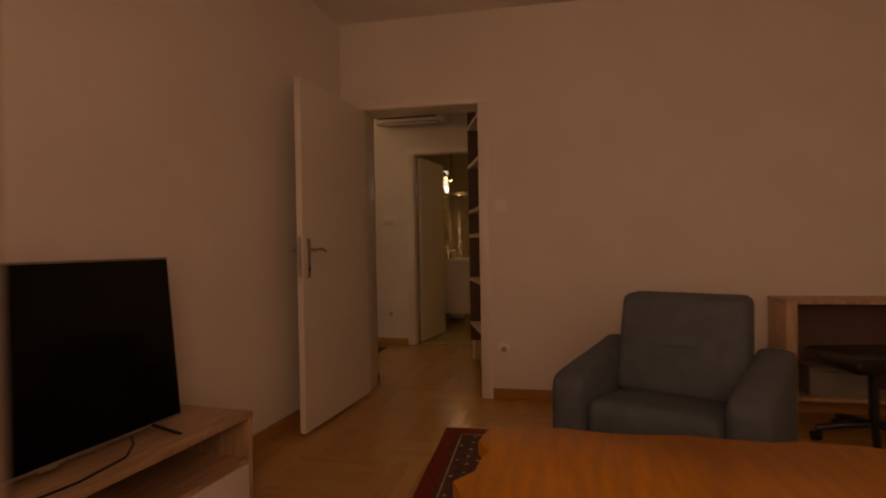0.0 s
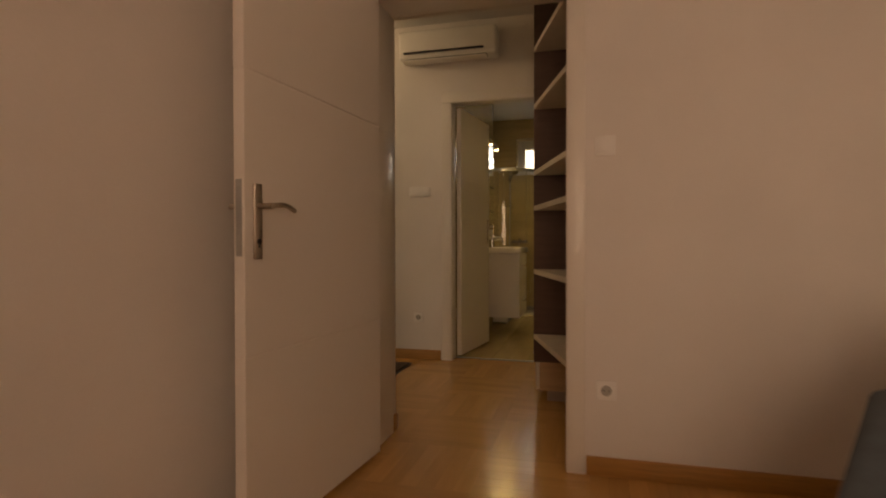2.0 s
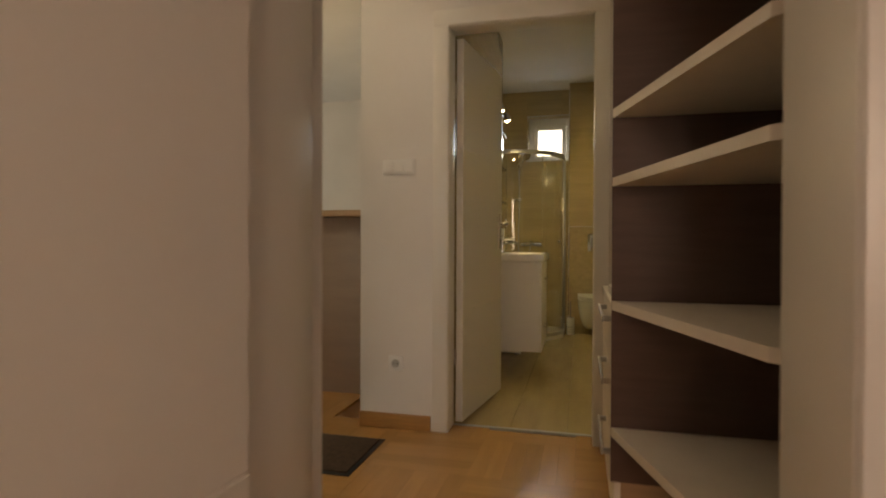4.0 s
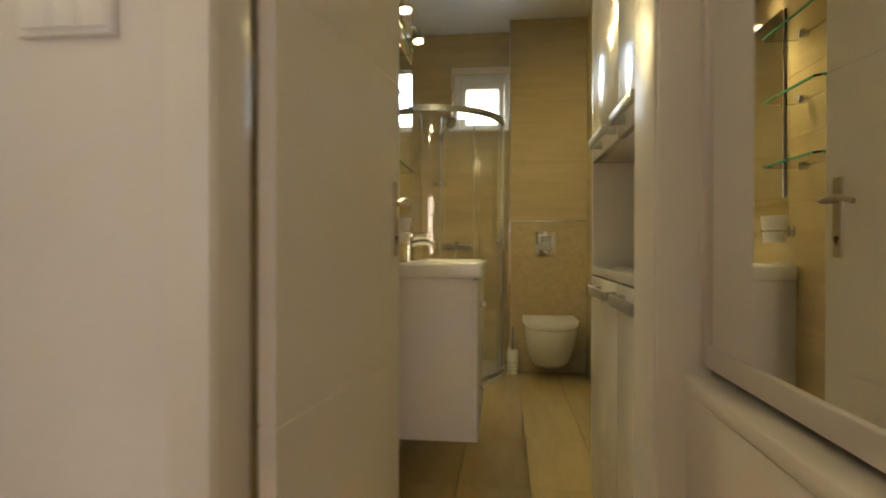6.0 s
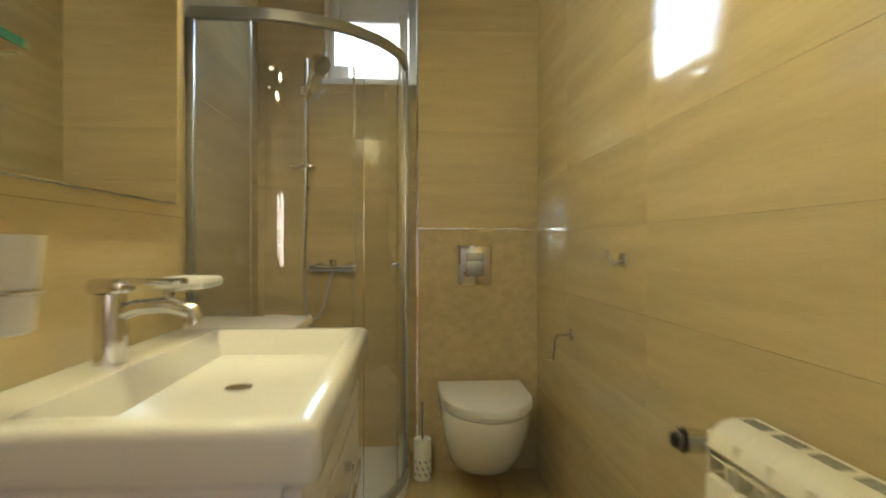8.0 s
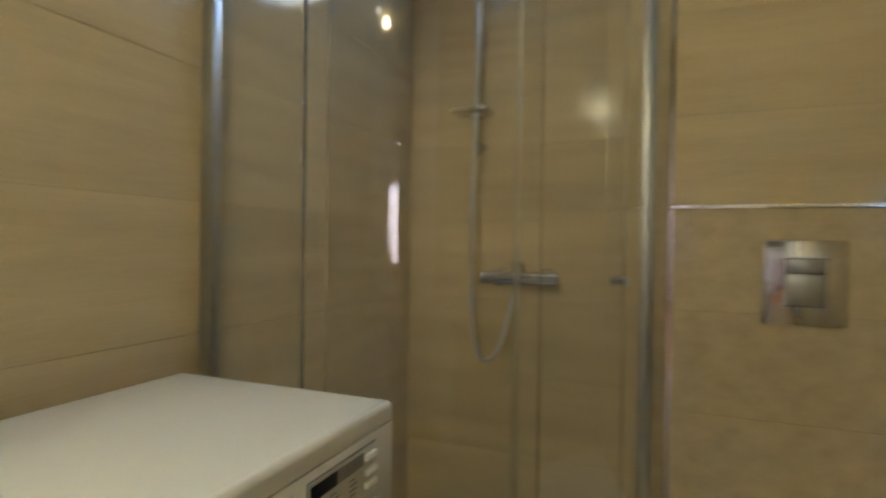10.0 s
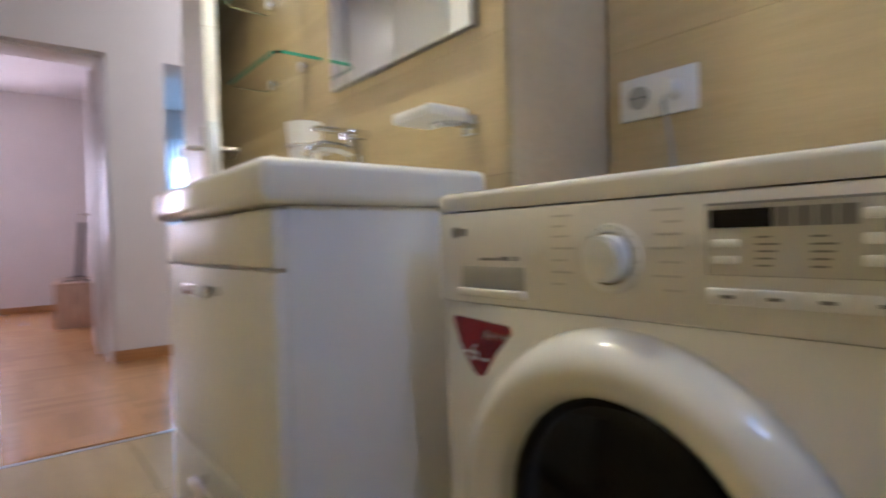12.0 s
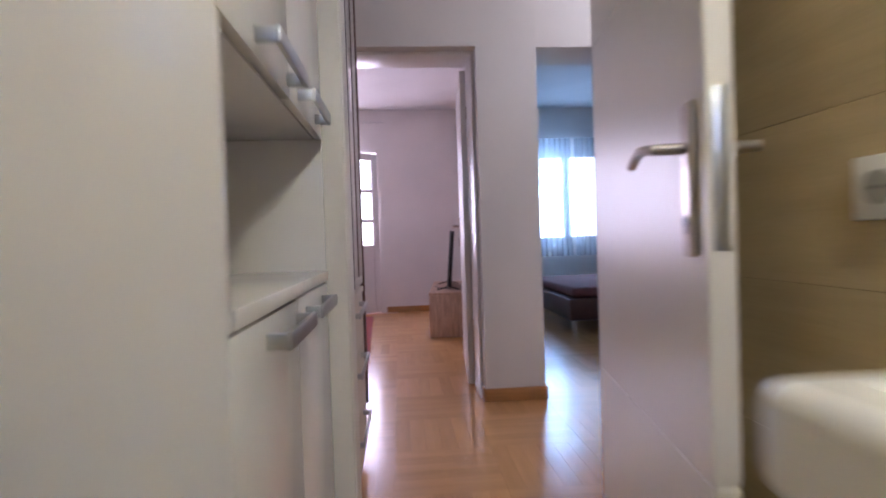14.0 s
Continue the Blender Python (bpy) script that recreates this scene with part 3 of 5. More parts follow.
    for zz in (0.790, 0.775):
        part("button", boxes((d + 0.007, 0.4046, zz - 0.0034, d + 0.013, 0.4283, zz + 0.0038), bevel=0.002), PLAST, panel)
    for zz in (0.812, 0.793, 0.776):
        part("button", boxes((d + 0.007, 0.519, zz - 0.0042, d + 0.013, 0.546, zz + 0.0045), bevel=0.002), PLAST, panel)
    for i in range(5):
        for yy in (0.442, 0.4837):
            part("label_bar", boxes((d + 0.0076, yy, 0.7945 - i * 0.0062, d + 0.0082, yy + 0.012 + 0.006 * ((i * 3) % 4) / 3, 0.7963 - i * 0.0062)), GREYP, panel)
    for i in range(4):
        bt = part("button", boxes((d + 0.004, 0.3990 + i * 0.0385, 0.7345, d + 0.0105, 0.4367 + i * 0.0385, 0.7495), bevel=0.002), PLAST, panel)
        part("label_bar", boxes((d + 0.0105, 0.413 + i * 0.0385, 0.7405, d + 0.0109, 0.424 + i * 0.0385, 0.7435)), GREYP, bt)
    part("lock_mark", boxes((d + 0.0055, 0.559, 0.737, d + 0.0064, 0.571, 0.747)), DIMT, panel)
    for i, z in enumerate((0.824, 0.812, 0.800, 0.786, 0.772, 0.758, 0.744)):
        for yy, ln in ((0.2136, 0.034), (0.339, 0.036)):
            l = ln * (0.55 + 0.45 * ((i * 7 + 3) % 5) / 4)
            y_a = yy if yy < 0.3 else yy + 0.036 - l
            part("label_bar", boxes((d + 0.0055, y_a, z - 0.0012, d + 0.0064, y_a + l, z + 0.0012)), DIMT, panel)
    # grip hollow is a flat plate with its shade put into the grey
    part("drawer_recess", boxes((d + 0.005, 0.048, 0.730, d + 0.0066, 0.169, 0.762), bevel=0.0005), material("recess_shade", (0.40, 0.385, 0.34), 0.5, vary=0.05, bump=0), panel, "flat plate for the drawer grip hollow, its shade as grey")
    part("drawer_lip", boxes((d + 0.004, 0.046, 0.720, d + 0.013, 0.171, 0.732), bevel=0.003), ENAM, panel)
    for a, b in ((0.086, 0.122), (0.125, 0.143), (0.150, 0.158)):
        part("label_bar", boxes((d + 0.0055, a, 0.770, d + 0.0064, b, 0.7735 if a < 0.11 else 0.7755)), GREYP, panel)
    bm = bmesh.new()
    cyl(bm, (d + 0.0055, 0.0366, 0.809), (d + 0.0066, 0.0366, 0.809), 0.0085, seg=20)
    box(bm, d + 0.0055, 0.0465, 0.8035, d + 0.0064, 0.0588, 0.8145)
    part("badge", bm, GREYP, panel)
    # red shield label with its figures, and the square label
    bm = bmesh.new()
    pts = [(0.022, 0.708), (0.118, 0.703), (0.123, 0.700), (0.124, 0.694), (0.097, 0.667), (0.077, 0.637), (0.068, 0.633), (0.056, 0.639), (0.031, 0.673), (0.020, 0.703)]
    pts = [(y * 1.12 - 0.003, 0.688 + (z - 0.708) * 1.1) for y, z in pts]
    f = [bm.verts.new((d - 0.0005, y, z)) for y, z in pts]
    b = [bm.verts.new((d - 0.002, y, z)) for y, z in pts]
    bm.faces.new(f)
    for i in range(len(pts)):
        bm.faces.new((b[i], b[(i + 1) % len(pts)], f[(i + 1) % len(pts)], f[i]))
    bmesh.ops.recalc_face_normals(bm, faces=bm.faces)
    st = part("energy_sticker", bm, RED, front, "dark red shield label", smooth=False)
    lettering(st, "A+++", (d + 0.0002, 0.084, 0.660), 0.019, PLAST)
    lettering(st, "6", (d + 0.0002, 0.055, 0.628), 0.034, PLAST)
    part("label_bar", boxes((d - 0.0005, 0.042, 0.637, d + 0.0003, 0.053, 0.640)), PLAST, st)
    part("label_bar", boxes((d - 0.0005, 0.080, 0.629, d + 0.0003, 0.089, 0.633)), PLAST, st)
    part("label_edge", boxes((d - 0.002, 0.534, 0.642, d - 0.0012, 0.579, 0.690)), BLACK, front, "dark border of the square label")
    st2 = part("warranty_label", boxes((d - 0.0015, 0.5355, 0.6435, d - 0.0006, 0.5775, 0.6885)), material("label_silver", (0.5, 0.47, 0.42), 0.4, vary=0.05, bump=0), front, "square silver label")
    lettering(st2, "10", (d + 0.0002, 0.5405, 0.652), 0.027, BLACK)
    for z in (0.6455, 0.676, 0.682):
        part("label_bar", boxes((d - 0.0006, 0.540, z, d + 0.0003, 0.573, z + 0.0024)), GREYP, st2)


def lettering(parent, text, at, size, mat):
    """Raised writing on a face that looks along +x."""
    cu = bpy.data.curves.new("writing", "FONT")
    cu.body, cu.size, cu.extrude = text, size, 0.0003
    tmp = bpy.data.objects.new("writing", cu)
    me = bpy.data.meshes.new_from_object(tmp)
    bpy.data.objects.remove(tmp)
    me.materials.clear()
    me.materials.append(mat)
    ob = new("writing", me)
    ob.parent = parent
    ob.matrix_basis = pose(*at, 90, 0, 90)
    return ob


washing_machine()


def toilet():
    xc = -0.165
    t = thing("wall_hung_toilet", (xc, YT, 0.0), "white ceramic wall-hung toilet with a closed lid", "toilet")
    bm = bmesh.new()
    rows = ((0.075, 0.085, 0.16), (0.095, 0.122, 0.30), (0.14, 0.150, 0.40), (0.21, 0.170, 0.47), (0.29, 0.185, 0.53), (0.36, 0.193, 0.56), (0.405, 0.195, 0.565))
    rings = []
    for z, hw, ln in rows:
        ring = []
        n = 20
        straight = ln * 0.5
        ring.append(bm.verts.new((-hw, -0.001, z)))
        for i in range(n + 1):
            a = math.pi - math.pi * i / n
            ring.append(bm.verts.new((hw * math.cos(a), -straight - (ln - straight) * math.sin(a), z)))
        ring.append(bm.verts.new((hw, -0.001, z)))
        rings.append(ring)
    for lo, hi in zip(rings, rings[1:]):
        for i in range(len(lo)):
            bm.faces.new((lo[i], lo[(i + 1) % len(lo)], hi[(i + 1) % len(hi)], hi[i]))
    bm.faces.new(rings[0][::-1])
    bm.faces.new(rings[-1])
    bmesh.ops.recalc_face_normals(bm, faces=bm.faces)
    part("bowl", bm, CERAM, t)

    def oval(z0, z1, hw, ln, back):
        bm = bmesh.new()
        pts = [(-hw, -back)] + [(hw * math.cos(math.pi - math.pi * i / 20), -ln * 0.52 - ln * 0.48 * math.sin(math.pi - math.pi * i / 20)) for i in range(21)] + [(hw, -back)]
        prism(bm, pts, z0, z1)
        top = [e for e in bm.edges if all(abs(v.co.z - z1) < 1e-5 for v in e.verts)]
        bmesh.ops.bevel(bm, geom=top, offset=0.008, segments=3, affect="EDGES", profile=0.5)
        return bm
    part("seat", oval(0.407, 0.424, 0.187, 0.560, 0.07), PLAST, t)
    part("lid", oval(0.425, 0.456, 0.198, 0.573, 0.06), PLAST, t, "closed white lid")
    f = thing("flush_plate", (xc - 0.014, YT - 0.001, 1.01), "square chrome flush plate on the tiled wall above the toilet", "flush plate")
    part("plate", boxes((-0.082, -0.012, -0.098, 0.082, 0.0, 0.098), bevel=0.004), CHROME, f)
    part("button_surround", boxes((-0.042, -0.0135, -0.055, 0.042, -0.0115, 0.058)), GREYP, f, "dark gap round the buttons")
    part("button", boxes((-0.038, -0.017, 0.024, 0.038, -0.013, 0.054), bevel=0.002), ALU, f)
    part("button", boxes((-0.038, -0.017, -0.051, 0.038, -0.013, 0.020), bevel=0.002), ALU, f)
    b = thing("toilet_brush", (-0.437, YT - 0.085, 0.0), "white patterned toilet brush holder with a dark handle on the floor", "toilet brush")
    bm = bmesh.new()
    lathe(bm, (0, 0, 0), [(0.040, 0), (0.043, 0.004), (0.043, 0.185), (0.040, 0.19), (0.034, 0.188)])
    part("holder", bm, CERAM, b)
    for i in range(10):
        for k in range(3):
            a = 2 * math.pi * (i + 0.5 * (k % 2)) / 10
            bm = bmesh.new()
            c = Vector((0.0432 * math.cos(a), 0.0432 * math.sin(a), 0.03 + 0.03 * k))
            bmesh.ops.create_cube(bm, size=1, matrix=Matrix.Translation(c) @ pose(0, 0, 0, 0, 0, math.degrees(a)) @ pose(0, 0, 0, 40, 0, 0) @ Matrix.Diagonal((0.0015, 0.006, 0.018, 1)))
            part("pattern_mark", bm, GREYP, b)
    bm = bmesh.new()
    cyl(bm, (0, 0, 0.186), (0, 0, 0.36), 0.006)
    ball(bm, (0, 0, 0.36), 0.008)
    part("handle", bm, GREYP, b)


toilet()
setting("trim", boxes((XT - 0.004, YT - 0.008, 1.183, XE, YT + 0.002, 1.192), bevel=0.001), CHROME, "thin chrome tile trim above the decor tiles", "tile trim")
setting("trim", boxes((WL - 0.006, YW - 0.006, 1.985, WL + 0.003, YW + 0.004, 2.493), (WL + 0.003, YW - 0.006, 2.485, XT, YW + 0.004, 2.493), bevel=0.001), CHROME, "thin chrome tile trim round the bathroom window", "tile trim")
setting("trim", boxes((XT - 0.004, YT - 0.004, 1.194, XT + 0.004, YT + 0.006, H - 0.002), bevel=0.001), CHROME, "thin chrome trim on the tiled wall corner", "tile trim")
setting("trim", boxes((XT - 0.006, YT - 0.006, 0.0, XT + 0.006, YT + 0.008, 1.183), bevel=0.001), CHROME, "thin chrome corner trim of the boxed cistern", "tile trim")


def shower():
    s = thing("shower_enclosure", (XW, YW, 0.0), "quadrant shower enclosure of curved glass in satin metal profiles", "shower")
    x1, y1, r = -0.52 - XW, -0.92, 0.55
    arc = [(x1 - r + r * math.sin(radians(a)), y1 + r - r * math.cos(radians(a))) for a in range(0, 91, 5)]
    line = [(0.012, y1)] + arc + [(x1, -0.002)]

    def strip(bm, pts, z0, z1, t):
        out = []
        for i, p in enumerate(pts):
            a, b = pts[max(i - 1, 0)], pts[min(i + 1, len(pts) - 1)]
            d = Vector((b[0] - a[0], b[1] - a[1])).normalized()
            nn = Vector((d.y, -d.x)) * t / 2
            out.append(((p[0] + nn.x, p[1] + nn.y), (p[0] - nn.x, p[1] - nn.y)))
        rings = [[bm.verts.new((*o, z0)), bm.verts.new((*o, z1)), bm.verts.new((*i, z1)), bm.verts.new((*i, z0))] for o, i in out]
        for lo, hi in zip(rings, rings[1:]):
            for k in range(4):
                bm.faces.new((lo[k], lo[(k + 1) % 4], hi[(k + 1) % 4], hi[k]))
        bm.faces.new(rings[0])
        bm.faces.new(rings[-1][::-1])
        bmesh.ops.recalc_face_normals(bm, faces=bm.faces)
        return bm
    part("tray", prism(bmesh.new(), [(0.002, -0.002), (0.002, y1 - 0.02)] + [(p[0] + 0.02 * (p[0] > 0.4), p[1] - 0.02 * (p[1] < -0.4)) for p in arc] + [(x1 + 0.02, -0.002)], 0.0, 0.035), CERAM, s, "low white shower tray")
    part("top_rail", strip(bmesh.new(), line, 1.915, 1.955, 0.03), ALU, s)
    part("bottom_rail", strip(bmesh.new(), line, 0.036, 0.066, 0.03), ALU, s)
    n = len(line)
    for a, b, nm in ((0, 2, "fixed_glass"), (2, n // 2 + 1, "curved_door"), (n // 2, n - 2, "curved_door"), (n - 2, n, "fixed_glass")):
        g = part(nm, strip(bmesh.new(), line[a:b], 0.066, 1.915, 0.006), GLASS, s)
        g.visible_shadow = False
    for (px, py), w in ((line[0], 0.03), (line[-2], 0.026), (line[-1], 0.03)):
        bm = bmesh.new()
        box(bm, px - w / 2, py - w / 2 * 0.9, 0.066, px + w / 2, py + w / 2 * 0.9, 1.915, bevel=0.004)
        part("upright_profile", bm, ALU, s)
    for (px, py), w in ((line[1], 0.007), (line[9], 0.010), (line[15], 0.006)):
        bm = bmesh.new()
        box(bm, px - w / 2, py - w / 2, 0.066, px + w / 2, py + w / 2, 1.915, bevel=0.003)
        seal = part("door_seal", bm, SEAL, s, "clear plastic strip on the glass edge")
        seal.visible_shadow = False
    hx, hy = line[14]
    bm = bmesh.new()
    cyl(bm, (hx, hy, 1.02), (hx + 0.03, hy - 0.012, 1.02), 0.011)
    part("knob", bm, CHROME, s, "small chrome door knob")
    h = thing("shower_set", (-1.035, YW, 0.955), "chrome shower mixer with slide bar, hand shower and hose", "shower set")
    bm = bmesh.new()
    cyl(bm, (0.02, -0.05, 0.03), (0.26, -0.05, 0.03), 0.021)
    for x in (0.065, 0.215):
        cyl(bm, (x, 0, 0.03), (x, -0.05, 0.03), 0.014)
        cyl(bm, (x, 0, 0.03), (x, -0.01, 0.03), 0.032, 0.028)
    part("mixer", bm, CHROME, h)
    bm = bmesh.new()
    cyl(bm, (0.14, -0.05, 0.045), (0.14, -0.06, 0.075), 0.019)
    box(bm, 0.128, -0.13, 0.07, 0.152, -0.045, 0.08, bevel=0.004)
    part("mixer_lever", bm, CHROME, h)
    bm = bmesh.new()
    cyl(bm, (0, -0.05, 0.42), (0, -0.05, 1.12), 0.010)
    for z in (0.45, 1.09):
        cyl(bm, (0, 0, z), (0, -0.052, z), 0.014)
    part("slide_bar", bm, CHROME, h)
    bm = bmesh.new()
    box(bm, -0.07, -0.13, 0.545, 0.05, -0.03, 0.56, bevel=0.006)
    box(bm, -0.022, -0.075, 0.535, 0.022, -0.03, 0.58, bevel=0.006)
    part("soap_tray", bm, CHROME, h)
    bm = bmesh.new()
    box(bm, -0.025, -0.085, 0.92, 0.025, -0.035, 0.97, bevel=0.008)
    tube(bm, [(0.0, -0.08, 0.90), (0.03, -0.12, 0.97), (0.08, -0.17, 1.05)], 0.012)
    cyl(bm, (0.075, -0.165, 1.06), (0.105, -0.195, 1.035), 0.045, 0.048, 20)
    part("hand_shower", bm, CHROME, h)
    bm = bmesh.new()
    pts = [(0.0, -0.08, 0.90), (0.005, -0.09, 0.6), (0.0, -0.10, 0.2), (0.0, -0.09, -0.1), (0.03, -0.09, -0.22), (0.08, -0.08, -0.20), (0.12, -0.06, -0.05), (0.135, -0.05, 0.01)]
    smooth_pts = []
    for i in range(len(pts) - 1):
        for k in range(4):
            p0, p1, p2, p3 = (Vector(pts[max(i - 1, 0)]), Vector(pts[i]), Vector(pts[i + 1]), Vector(pts[min(i + 2, len(pts) - 1)]))
            t = k / 4
            smooth_pts.append(0.5 * ((2 * p1) + (p2 - p0) * t + (2 * p0 - 5 * p1 + 4 * p2 - p3) * t * t + (3 * p1 - p0 - 3 * p2 + p3) * t ** 3))
    smooth_pts.append(Vector(pts[-1]))
    tube(bm, smooth_pts, 0.007)
    part("hose", bm, ALU, h, "ribbed metal hose")


shower()


def tall_cabinet():
    x0, x1, y0, y1 = -0.212, XE, YB + 0.03, 2.985
    c = thing("tall_cabinet", (x0, y0, 0.17), "tall white gloss bathroom cabinet with an open niche in the middle", "cabinet")
    d, w = x1 - x0 - 0.002, y1 - y0
    part("lower_body", boxes((0.02, 0.0, 0.0, d, w, 0.727), bevel=0.002), LACQ, c)
    part("counter", boxes((-0.004, -0.002, 0.728, d, w - 0.019, 0.755), bevel=0.004), LACQ, c)
    part("niche_side", boxes((0.0, w - 0.018, 0.728, d, w, 1.096), bevel=0.001), LACQ, c)
    part("niche_side", boxes((0.0, 0.0, 0.755, d, 0.018, 1.096), bevel=0.001), LACQ, c)
    part("upper_body", boxes((0.02, 0.0, 1.096, d, w, 2.25), bevel=0.002), LACQ, c)
    part("side_panel", boxes((0.0, w, 0.0, d, w + 0.004, 2.25)), LACQ, c)
    for z0, z1, hz in ((0.002, 0.723, 0.688), (1.098, 2.248, 1.128)):
        for k in range(2):
            a, b = k * w / 2 + 0.002, (k + 1) * w / 2 - 0.002
            f = part("cabinet_door", boxes((0.0, a, z0, 0.018, b, z1), bevel=0.002), LACQ, c)
            ym = (0.22, 0.55)[k]
            bm = bmesh.new()
            for s in (-0.112, 0.112):
                box(bm, -0.030, ym + s - 0.005, hz - 0.012, 0.001, ym + s + 0.005, hz + 0.012, bevel=0.002)
            box(bm, -0.038, ym - 0.117, hz - 0.014, -0.028, ym + 0.117, hz + 0.014, bevel=0.004)
            part("handle", bm, ALU, f, "satin metal bow handle")


tall_cabinet()


def radiator(at, count, rz, height, label, valve=True):
    """Ribbed sections; the fronts look along -y in its own space."""
    r = thing("radiator", at, label, "radiator", rz=rz)
    for i in range(count):
        x = i * 0.08
        bm = bmesh.new()
        box(bm, x + 0.0015, 0.0, 0.0, x + 0.0785, 0.018, height - 0.092, bevel=0.006)
        box(bm, x + 0.034, 0.016, 0.02, x + 0.046, 0.085, height - 0.03)
        box(bm, x + 0.006, 0.045, 0.02, x + 0.074, 0.065, height - 0.03)
        # the web between the front and the curved cover
        box(bm, x + 0.001, 0.006, height - 0.092, x + 0.0045, 0.060, height - 0.02)
        box(bm, x + 0.0755, 0.006, height - 0.092, x + 0.079, 0.060, height - 0.02)
        box(bm, x + 0.0045, 0.012, height - 0.066, x + 0.0755, 0.020, height - 0.061)
        # rounded cover
        prof = [(0.006, height - 0.046), (0.008, height - 0.034), (0.016, height - 0.017), (0.030, height - 0.005), (0.050, height), (0.095, height - 0.002)]
        outer = [[bm.verts.new((xx, y, z)) for y, z in prof] for xx in (x + 0.001, x + 0.079)]
        inner = [[bm.verts.new((xx, y + 0.003, z - 0.006)) for y, z in prof] for xx in (x + 0.001, x + 0.079)]
        n = len(prof)
        for k in range(n - 1):
            bm.faces.new((outer[0][k], outer[1][k], outer[1][k + 1], outer[0][k + 1]))
            bm.faces.new((inner[0][k], inner[0][k + 1], inner[1][k + 1], inner[1][k]))
            for e in (0, 1):
                bm.faces.new((outer[e][k], outer[e][k + 1], inner[e][k + 1], inner[e][k]))
        bm.faces.new((outer[0][0], inner[0][0], inner[1][0], outer[1][0]))
        bm.faces.new((outer[0][n - 1], inner[0][n - 1], inner[1][n - 1], outer[1][n - 1]))
        bmesh.ops.recalc_face_normals(bm, faces=bm.faces)
        sec = part("section", bm, RADI, r)
        # slots are thin raised plates, the shade inside them put into the colour
        for k in range(3):
            part("slot", boxes((x + 0.014 + k * 0.02, 0.058, height - 0.002, x + 0.026 + k * 0.02, 0.082, height + 0.0008)), SLOT, sec, "grille slot with its shade painted dark")
    for z in (height - 0.06, 0.05):
        bm = bmesh.new()
        cyl(bm, (-0.02, 0.05, z), (count * 0.08 + 0.02, 0.05, z), 0.016)
        part("header_pipe", bm, RADI, r)
    if valve:
        for z in (height - 0.06, 0.05):
            bm = bmesh.new()
            cyl(bm, (-0.075, 0.05, z), (-0.02, 0.05, z), 0.014)
            tube(bm, [(-0.05, 0.05, z), (-0.05, 0.09, z), (-0.05, 0.124, z)], 0.010)
            part("valve_body", bm, CHROME, r)
        bm = bmesh.new()
        cyl(bm, (-0.05, 0.045, height - 0.06), (-0.05, -0.012, height - 0.055), 0.021, 0.024, 24)
        hd = part("thermostat_head", bm, CHROME, r, "dark ringed valve head")
        for k in range(3):
            bm = bmesh.new()
            cyl(bm, (-0.05, -0.012 - k * 0.007, height - 0.055), (-0.05, -0.016 - k * 0.007, height - 0.055), 0.020 - k * 0.003, seg=24)
            part("ring", bm, BLACK if k % 2 == 0 else GREYP, hd)
    return r


RADI = material("radiator_enamel", (0.78, 0.74, 0.63), 0.35, vary=0.03, bump=0.0004)
SLOT = material("slot_shade", (0.20, 0.19, 0.165), 0.7, vary=0.05, bump=0)
# section fronts look along -y in their own space: turned to face west
radiator((XE - 0.125, 3.71, 0.16), 8, -90, 0.64, "white ribbed aluminium radiator on the bathroom wall")

# mirror, shelves, lamp over the basin
m = thing("bathroom_mirror", (XV, 3.44, 1.188), "plain rectangular mirror over the washbasin", "mirror")
part("backing", boxes((0.001, 0.0, 0.0, 0.010, 0.55, 0.76)), GREYP, m)
part("mirror_glass", boxes((0.010, 0.0, 0.0, 0.016, 0.55, 0.76), bevel=0.003), MIRROR, m, "mirror glass", smooth=False)
for z in (1.292, 1.54, 1.788):
    g = thing("glass_shelf", (XV, 2.985, z), "clear glass shelf with green edges on chrome pegs beside the mirror", "shelf", "glass shelves beside the mirror")
    bm = bmesh.new()
    prism(bm, [(0.003, 0.0), (0.115, 0.0), (0.13, 0.015), (0.13, 0.365), (0.115, 0.38), (0.003, 0.38)], 0.0, 0.008)
    gl = part("glass", bm, PANE, g, "clear glass", smooth=False)
    gl.visible_shadow = False
    bm = boxes((0.1305, 0.015, 0.0, 0.134, 0.365, 0.008), (0.003, -0.0035, 0.0, 0.115, -0.0005, 0.008), (0.003, 0.3805, 0.0, 0.115, 0.3835, 0.008))
    part("polished_edge", bm, EDGEGL, gl, "green polished edge", smooth=False)
    for y in (0.08, 0.30):
        bm = boxes((0.0, y - 0.012, -0.014, 0.03, y + 0.012, 0.020), bevel=0.004)
        part("peg", bm, CHROME, g, "chrome clamp")

lamp = thing("mirror_lamp", (XV, 3.44, 2.10), "chrome bar lamp with two lit spot heads above the mirror", "lamp")
part("bar", boxes((0.0, 0.0, -0.02, 0.03, 0.49, 0.02), bevel=0.005), CHROME, lamp)
for y in (0.06, 0.43):
    bm = bmesh.new()
    tube(bm, [(0.025, y, 0.0), (0.045, y, 0.02), (0.058, y, -0.01)], 0.006)
    cyl(bm, (0.058, y, 0.0), (0.070, y, -0.065), 0.018, 0.034, 20, caps=False)
    head = part("spot_head", bm, CHROME, lamp)
    bm = bmesh.new()
    ball(bm, (0.0695, y, -0.060), 0.022, 0.7)
    part("bulb", bm, BULB, head, "lit warm bulb")
WARM = (1.0, 0.885, 0.53)
for y in (3.50, 3.87):
    spot("spot_light", (XV + 0.17, y + 0.02, 1.985), (XV + 0.7, y + 0.17, 1.2), 17, WARM, 0.025)

# ---- the living room ----


